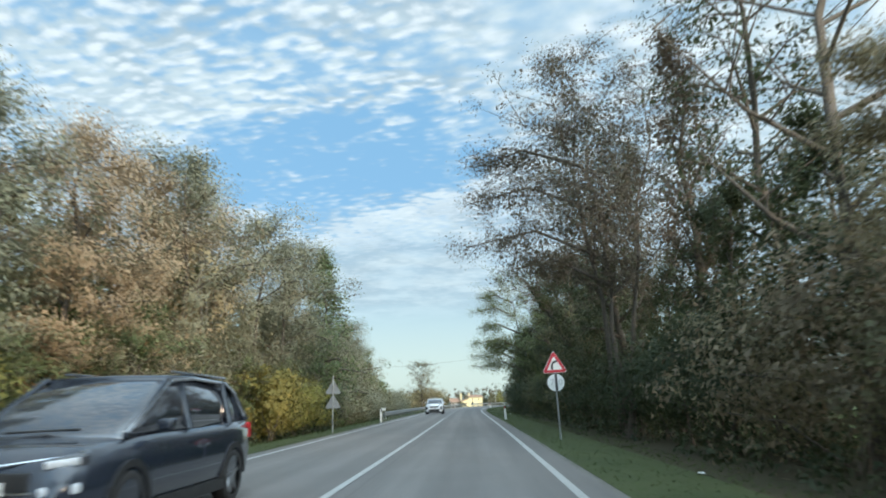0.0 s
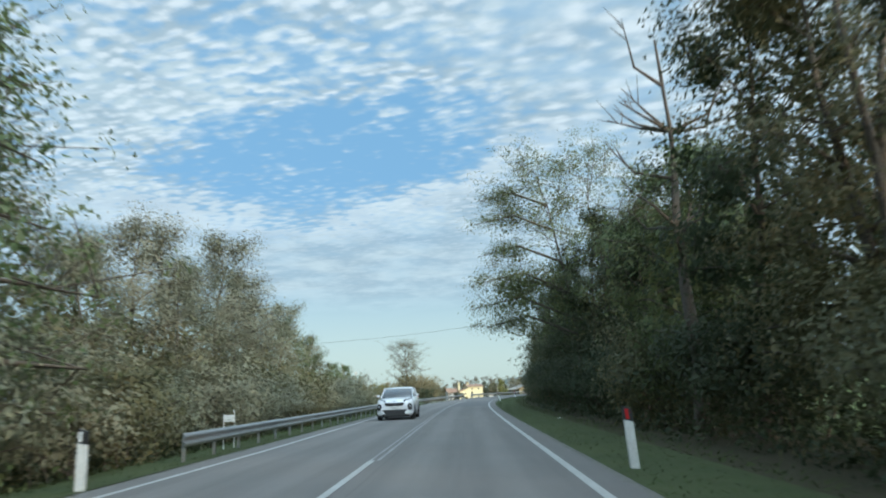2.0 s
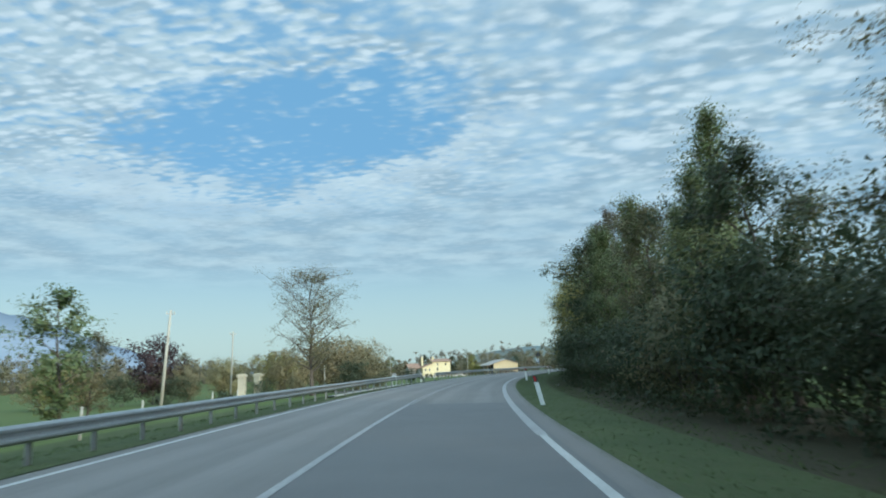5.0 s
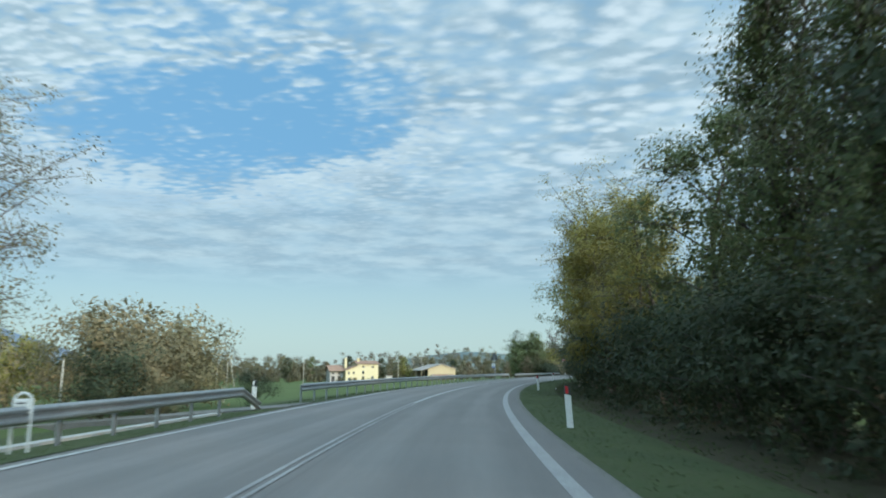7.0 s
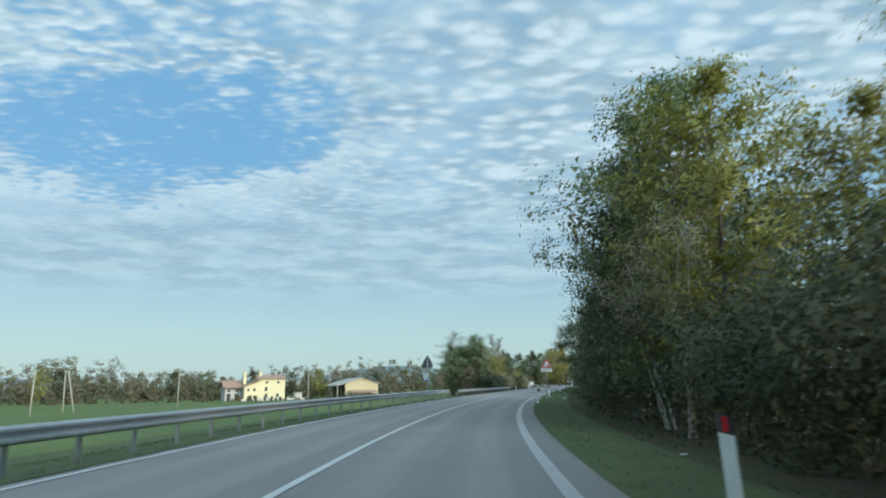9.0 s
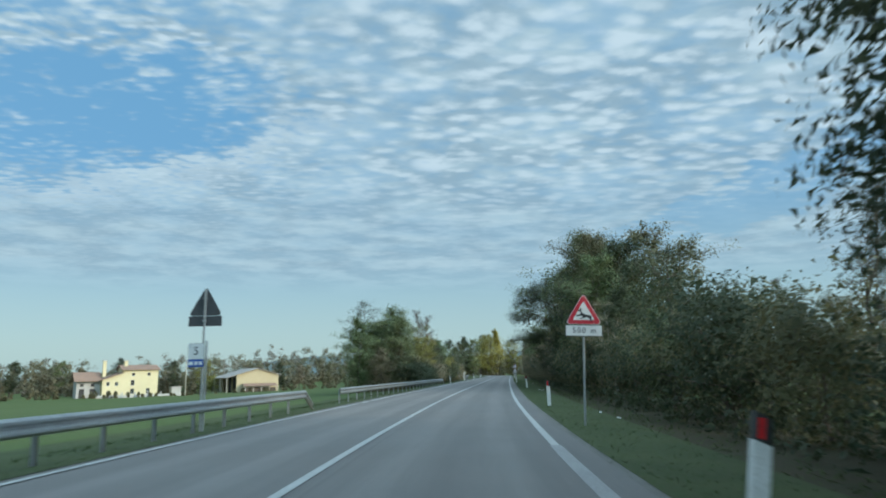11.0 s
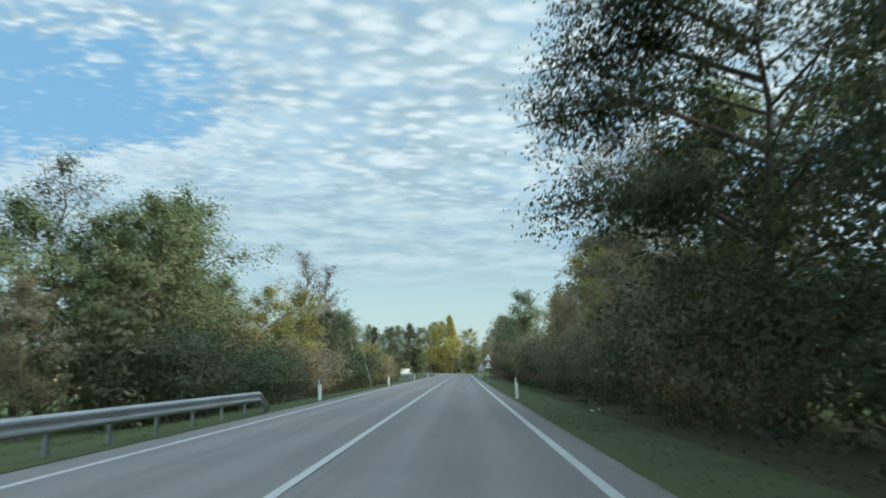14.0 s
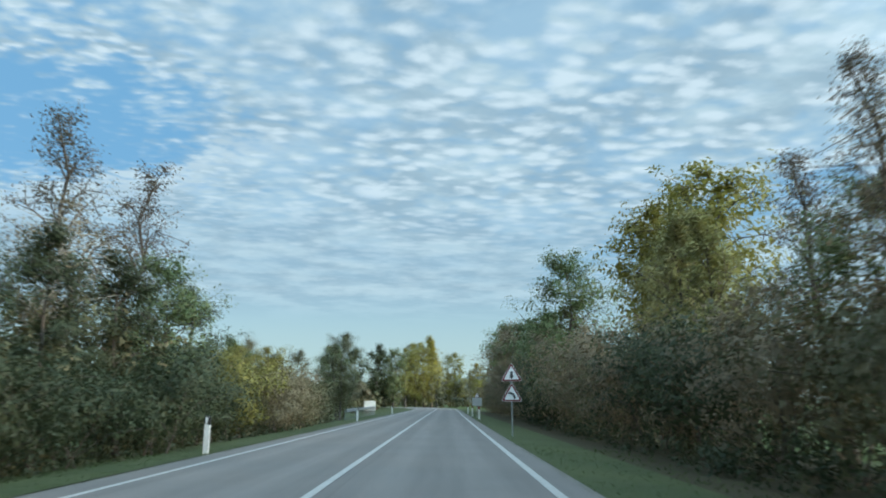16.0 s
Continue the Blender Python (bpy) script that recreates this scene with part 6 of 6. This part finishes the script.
def window(parent, x, z, w, h):
    win = part("window", box(x - w / 2, x + w / 2, 0.16, 0.20, z, z + h), CARGLASS, parent, "dark window pane")
    bm = bmesh.new()
    for a, b, c, d in ((-w / 2, w / 2, 0, 0.05), (-w / 2, w / 2, h - 0.05, h), (-w / 2, -w / 2 + 0.05, 0, h), (w / 2 - 0.05, w / 2, 0, h), (-0.025, 0.025, 0, h)):
        add_box(bm, x + a, x + b, 0.12, 0.155, z + c, z + d)
    part("frame", bm, SIGNGREY, win)
    part("sill", box(x - w / 2 - 0.08, x + w / 2 + 0.08, -0.07, 0.12, z - 0.08, z, 0.01), CONCRETE, win)
    return win


FARM_Z = -3.3
house = empty("farmhouse", pose(23.0, 408.5, FARM_Z, 0, 0, 14), "pale yellow farmhouse with a low brown tiled roof", "house")
wins = [(-5.9, 5.35, 0.75, 0.75), (-2.2, 5.35, 0.75, 0.75), (-6.0, 3.0, 0.85, 1.3), (-2.3, 0.9, 0.9, 1.3), (-6.0, 0.9, 0.9, 1.3)]
part("wall_main", wall_with_openings(-8.2, 0, 0, lambda x: 6.9, [(x - w / 2, x + w / 2, z, z + h) for x, z, w, h in wins]), STUCCO, house, "sunlit yellow plaster wall")
for x, z, w, h in wins:
    window(house, x, z, w, h)
part("wall_side", box(-0.35, 0, 0.35, 9, 0, 6.9), STUCCO, house)
part("wall_back", box(-8.2, 0, 8.65, 9, 0, 6.9), STUCCO, house)
part("wall_side", box(-8.2, -7.85, 0.35, 8.65, 0, 6.9), STUCCO, house)
wins2 = [(-11.6, 3.0, 0.7, 0.9), (-9.7, 3.0, 0.7, 0.9), (-11.6, 0.7, 0.7, 0.9), (-9.7, 0.7, 0.7, 0.9)]
part("wall_wing", wall_with_openings(-12.9, -8.205, 0, lambda x: 4.4 + (x + 12.9) * 0.36, [(x - w / 2, x + w / 2, z, z + h) for x, z, w, h in wins2]), STUCCO, house)
for x, z, w, h in wins2:
    window(house, x, z, w, h)
part("wall_side", box(-12.9, -12.55, 0.35, 8, 0, 4.4), STUCCO, house)
part("roof", slab([(-8.7, -0.6, 6.75), (0.5, -0.6, 6.75), (0.5, 4.5, 8.0), (-8.7, 4.5, 8.0)], (0, 0, 0.16)), ROOF, house)
part("roof", slab([(-8.7, 9.6, 6.75), (0.5, 9.6, 6.75), (0.5, 4.505, 8.0), (-8.7, 4.505, 8.0)], (0, 0, 0.16)), ROOF, house)
part("gable", slab([(-0.3, 0.2, 6.9), (-0.3, 8.8, 6.9), (-0.3, 4.5, 7.95)], (0.28, 0, 0)), STUCCO, house)
part("gable", slab([(-8.2, 0.2, 6.9), (-8.2, 8.8, 6.9), (-8.2, 4.5, 7.95)], (0.28, 0, 0)), STUCCO, house)
part("wing_roof", slab([(-13.4, -0.5, 4.25), (-8.2, -0.5, 6.15), (-8.2, 8.4, 6.15), (-13.4, 8.4, 4.25)], (0, 0, 0.16)), ROOF, house)
for x, y in ((-12.2, 3.0), (-7.2, 3.4)):
    ch = part("chimney", box(x - 0.4, x + 0.4, y - 0.4, y + 0.4, 5.2, 9.1, 0.02), STUCCO, house)
    part("chimney_cap", box(x - 0.55, x + 0.55, y - 0.55, y + 0.55, 9.1, 9.3, 0.03), CONCRETE, ch)
# older grey wing, set back
part("wall_grey", box(-18.2, -12.905, 3.0, 3.35, 0, 4.3), GREYSTUCCO, house, "pale grey plaster wall")
part("wall_grey", box(-18.2, -17.85, 3.35, 9, 0, 4.3), GREYSTUCCO, house)
for x in (-17.0, -14.6):
    part("barn_door", box(x - 0.6, x + 0.6, 2.96, 3.0, 0.1, 2.3, 0.01), DARK, house, "dark door")
    part("small_window", box(x - 0.4, x + 0.4, 2.965, 3.0, 2.9, 3.6, 0.01), DARK, house, "dark small window")
part("annex_roof", slab([(-18.9, 1.8, 4.1), (-12.7, 1.8, 4.1), (-12.7, 6.2, 6.3), (-18.9, 6.2, 6.3)], (0, 0, 0.16)), ROOF, house)
part("annex_roof", slab([(-18.9, 10.0, 4.1), (-12.7, 10.0, 4.1), (-12.7, 6.205, 6.3), (-18.9, 6.205, 6.3)], (0, 0, 0.16)), ROOF, house)
part("grey_gable", slab([(-18.2, 3.1, 4.3), (-18.2, 9.0, 4.3), (-18.2, 6.1, 6.2)], (0.3, 0, 0)), GREYSTUCCO, house)

wall_y = empty("garden_wall", pose(24.0, 404.5, FARM_Z, 0, 0, 14), "low white garden wall with posts before the farmhouse", "wall")
part("base", box(-15, 6, 0, 0.25, -0.2, 0.75, 0.02), CONCRETE, wall_y)
for k in range(8):
    part("post", box(-15 + k * 3 - 0.15, -15 + k * 3 + 0.15, -0.02, 0.27, -0.2, 1.35, 0.02), CONCRETE, wall_y)
hut = empty("shed", pose(27.5, 412.0, FARM_Z, 0, 0, 14), "small grey garden shed beside the farmhouse", "shed")
part("wall", box(-1.2, 1.2, 0, 2, 0, 2.3, 0.02), GREYSTUCCO, hut)
part("roof", box(-1.5, 1.5, -0.3, 2.3, 2.3, 2.42, 0.02), ROOFGREY, hut)

barn = empty("barn", pose(53.7, 410.8, FARM_Z, 0, 0, 10), "sand coloured barn with a low pitched roof", "barn")
part("front_wall", slab([(-11.4, 0, 0), (0, 0, 0), (0, 0, 5.1), (-5.7, 0, 6.75), (-11.4, 0, 5.1)], (0, 0.35, 0)), SANDSTUCCO, barn, "sand coloured gable wall")
part("side_wall", box(-0.35, 0, 0.35, 16, 0, 5.1), SANDSTUCCO, barn)
part("back_wall", box(-11.4, 0, 15.7, 16, 0, 5.1), SANDSTUCCO, barn)
for k in range(4):
    part("pillar", box(-11.4, -11.0, 0.35 + k * 5.0, 0.75 + k * 5.0, 0, 5.1), SANDSTUCCO, barn)
part("dark_block", box(-10.6, -6.5, 1.2, 14, 0, 4.4, 0.1), DARK, barn, "near-black block inside the open side")
part("roof", slab([(0.6, -0.6, 4.93), (0.6, 16.6, 4.93), (-5.7, 16.6, 6.76), (-5.7, -0.6, 6.76)], (0, 0, 0.18)), ROOFGREY, barn)
part("roof", slab([(-14.2, -0.6, 4.3), (-14.2, 16.6, 4.3), (-5.705, 16.6, 6.76), (-5.705, -0.6, 6.76)], (0, 0, 0.18)), ROOFGREY, barn)
for k in range(3):
    part("shed_post", box(-14.0, -13.8, 0.2 + k * 7.6, 0.4 + k * 7.6, 0, 4.35), WOODPOLE, barn)
pile = empty("wood_store", pose(53.7, 410.8, FARM_Z, 0, 0, 10), "low rust brown wood store before the barn", "shed")
part("roof", slab([(-10.2, -3.6, 2.1), (-1.2, -3.6, 2.1), (-1.2, -0.6, 2.75), (-10.2, -0.6, 2.75)], (0, 0, 0.08)), ROOF, pile)
for k in range(5):
    part("post", box(-10.0 + k * 2.15, -9.85 + k * 2.15, -3.4, -3.25, 0, 2.15), WOODPOLE, pile)
part("logs", box(-9.9, -1.5, -2.6, -0.7, 0, 1.7, 0.1), BARK, pile, "stacked brown logs")


# ---- poles, stakes and small things ----
def wooden_pole(x, y, top, r=0.10, lean=(0.0, 0.0), cross=False, label="weathered wooden pole standing in the grass"):
    z = ground_z(x, y)
    thing = empty("wooden_pole", pose(x, y, z), label, "pole", "wooden poles")
    part("shaft", rod((0, 0, -0.6), (lean[0], lean[1], top - z), r * 1.2, r * 0.8, 10), WOODPOLE, thing, "", True)
    if cross:
        part("bracket", box(-0.35, 0.35, -0.04, 0.04, top - z - 0.35, top - z - 0.27, 0.01, pose(lean[0] * 0.95, lean[1] * 0.95, 0, 0, 0, 20)), POSTSTEEL, thing)
        for dx in (-0.3, 0.3):
            part("insulator", rod((lean[0] + dx, lean[1], top - z - 0.28), (lean[0] + dx, lean[1], top - z - 0.12), 0.035, 0.025, 8), CREAM, thing)
    return thing


pa, pb = road(152.3, -23.8), road(173.1, -29.5)
wooden_pole(pa.x - 0.6, pa.y, 6.57, 0.12, (0.6, 0), True, "leaning wooden line pole in the garden")
wooden_pole(pb.x - 0.2, pb.y, 6.06, 0.10, (0.2, 0), True, "wooden line pole in the garden")
pc = road(106, -14)
wooden_pole(pc.x, pc.y, 6.6, 0.11, (0, 0), True, "wooden line pole among the trees")
pd = road(110, 15)
wooden_pole(pd.x, pd.y, 9.6, 0.12, (0, 0), True, "wooden line pole behind the trees")
wire = bmesh.new()
a, b = Vector((pc.x, pc.y, 6.5)), Vector((pd.x, pd.y, 9.5))
for k in range(16):
    f0, f1 = k / 16, (k + 1) / 16
    add_rod(wire, a.lerp(b, f0) - Vector((0, 0, 2.0 * f0 * (1 - f0))), a.lerp(b, f1) - Vector((0, 0, 2.0 * f1 * (1 - f1))), 0.012, None, 5)
tagged(mesh_object("overhead_wire", wire, BLACK), "thin black wire hanging across the road", "wire")
for x, y, top, lean in ((-20, 277, 5.0, (0.35, 0)), (-19.3, 302, 4.1, (0.25, 0)), (-20.6, 326, 4.8, (-0.1, 0)), (-18.6, 326, 4.7, (-1.6, 0)), (-2.2, 345, 4.5, (0.1, 0)), (29.7, 396, 5.1, (0, 0))):
    wooden_pole(x, y, top, 0.11, lean)
for s, o, h in ((122.5, -11, 1.1), (127.5, -11.5, 1.1), (141, -14.5, 1.2), (148, -16, 1.2), (177, -18.5, 1.3), (181, -18.5, 1.3), (186, -19, 1.1), (191, -19, 1.2), (172, -18, 3.0)):
    p = road(s, o)
    wooden_pole(p.x, p.y, ground_z(p.x, p.y) + h, 0.05, (0.03, 0), False, "thin grey fence stake in the grass")


def gate_pillar(x, y):
    z = ground_z(x, y)
    thing = empty("gate_pillar", pose(x, y, z - 0.05, 0, 0, -10), "cream stone gate pillar with a wider cap", "pillar", "gate pillars")
    part("shaft", box(-0.33, 0.33, -0.33, 0.33, 0, 2.4, 0.03), CREAM, thing)
    part("base", box(-0.39, 0.39, -0.39, 0.39, 0, 0.25, 0.02), CREAM, thing)
    part("cap", box(-0.44, 0.44, -0.44, 0.44, 2.4, 2.62, 0.04), CREAM, thing)
    part("cap_top", box(-0.30, 0.30, -0.30, 0.30, 2.62, 2.72, 0.03), CREAM, thing)


gate_pillar(-12.8, 170.6)
gate_pillar(-11.5, 172.0)


def arch_stand(s, o, turn=0.0):
    thing = empty("marker_stand", at_road(s, o, float(height_at(o)), turn), "small white box in a round-topped white frame behind the rail", "marker", "marker stands")
    bm = bmesh.new()
    pts = [Vector((-0.16, 0, -0.3)), Vector((-0.16, 0, 0.84))] + [Vector((-0.16 * math.cos(a), 0, 0.84 + 0.16 * math.sin(a))) for a in np.linspace(0, math.pi, 11)[1:-1]] + [Vector((0.16, 0, 0.84)), Vector((0.16, 0, -0.3))]
    for p, q in zip(pts, pts[1:]):
        add_rod(bm, p, q, 0.022, None, 8)
    part("frame", bm, PLASTIC, thing)
    part("box", box(-0.135, 0.135, -0.05, 0.05, 0.66, 0.90, 0.015), PLASTIC, thing, "white box")
    part("slot", box(-0.08, 0.08, -0.056, -0.045, 0.82, 0.84), DARK, thing)


arch_stand(151.7, -5.2)
low = empty("marker_stand", at_road(59.7, -5.35, float(height_at(-5.35))), "small white box between two thin posts behind the rail", "marker", "marker stands")
part("box", box(-0.14, 0.14, -0.05, 0.05, 0.78, 0.99, 0.015), PLASTIC, low, "white box")
part("post", rod((-0.16, 0, -0.3), (-0.165, 0, 1.02), 0.016, None, 8), PLASTIC, low)
part("post", add_rod(rod((0.16, 0, -0.3), (0.165, 0, 1.0), 0.016, None, 8), (0.165, 0, 1.0), (0.13, 0, 1.13), 0.016, 0.014, 8), PLASTIC, low, "bent post")
part("slot", box(-0.03, 0.03, -0.056, -0.045, 0.84, 0.855), DARK, low)

# concrete edging and drive behind the rail on the bend
ribbon("kerb", 138, 163, [(-6.45, -0.40), (-6.45, -0.16), (-6.05, -0.14), (-6.05, -0.35)], CONCRETE, label="pale concrete edging behind the guard rail")
p0 = [road(164.2, -4.3, -0.02), road(168.0, -4.3, -0.02), road(170.5, -16, -0.98), road(166.5, -17, -1.05)]
tagged(mesh_object("driveway", slab(p0, (0, 0, -0.3)), GRAVEL), "pale gravel drive leading off the road", kind="structure")

# the side road and its board at the end of the straight
board = empty("notice_board", pose(120.2, 440.2, ground_z(120.2, 440.2) - 0.7, 0, 0, -24), "white blank board on two posts at the side road", "board")
part("panel", box(-1.15, 1.15, -0.04, 0.04, 1.2, 3.1, 0.02), SIGNWHITE, board)
for dx in (-0.9, 0.9):
    part("leg", rod((dx, 0.06, -0.3), (dx, 0.06, 3.0), 0.04, None, 8), POSTSTEEL, board)
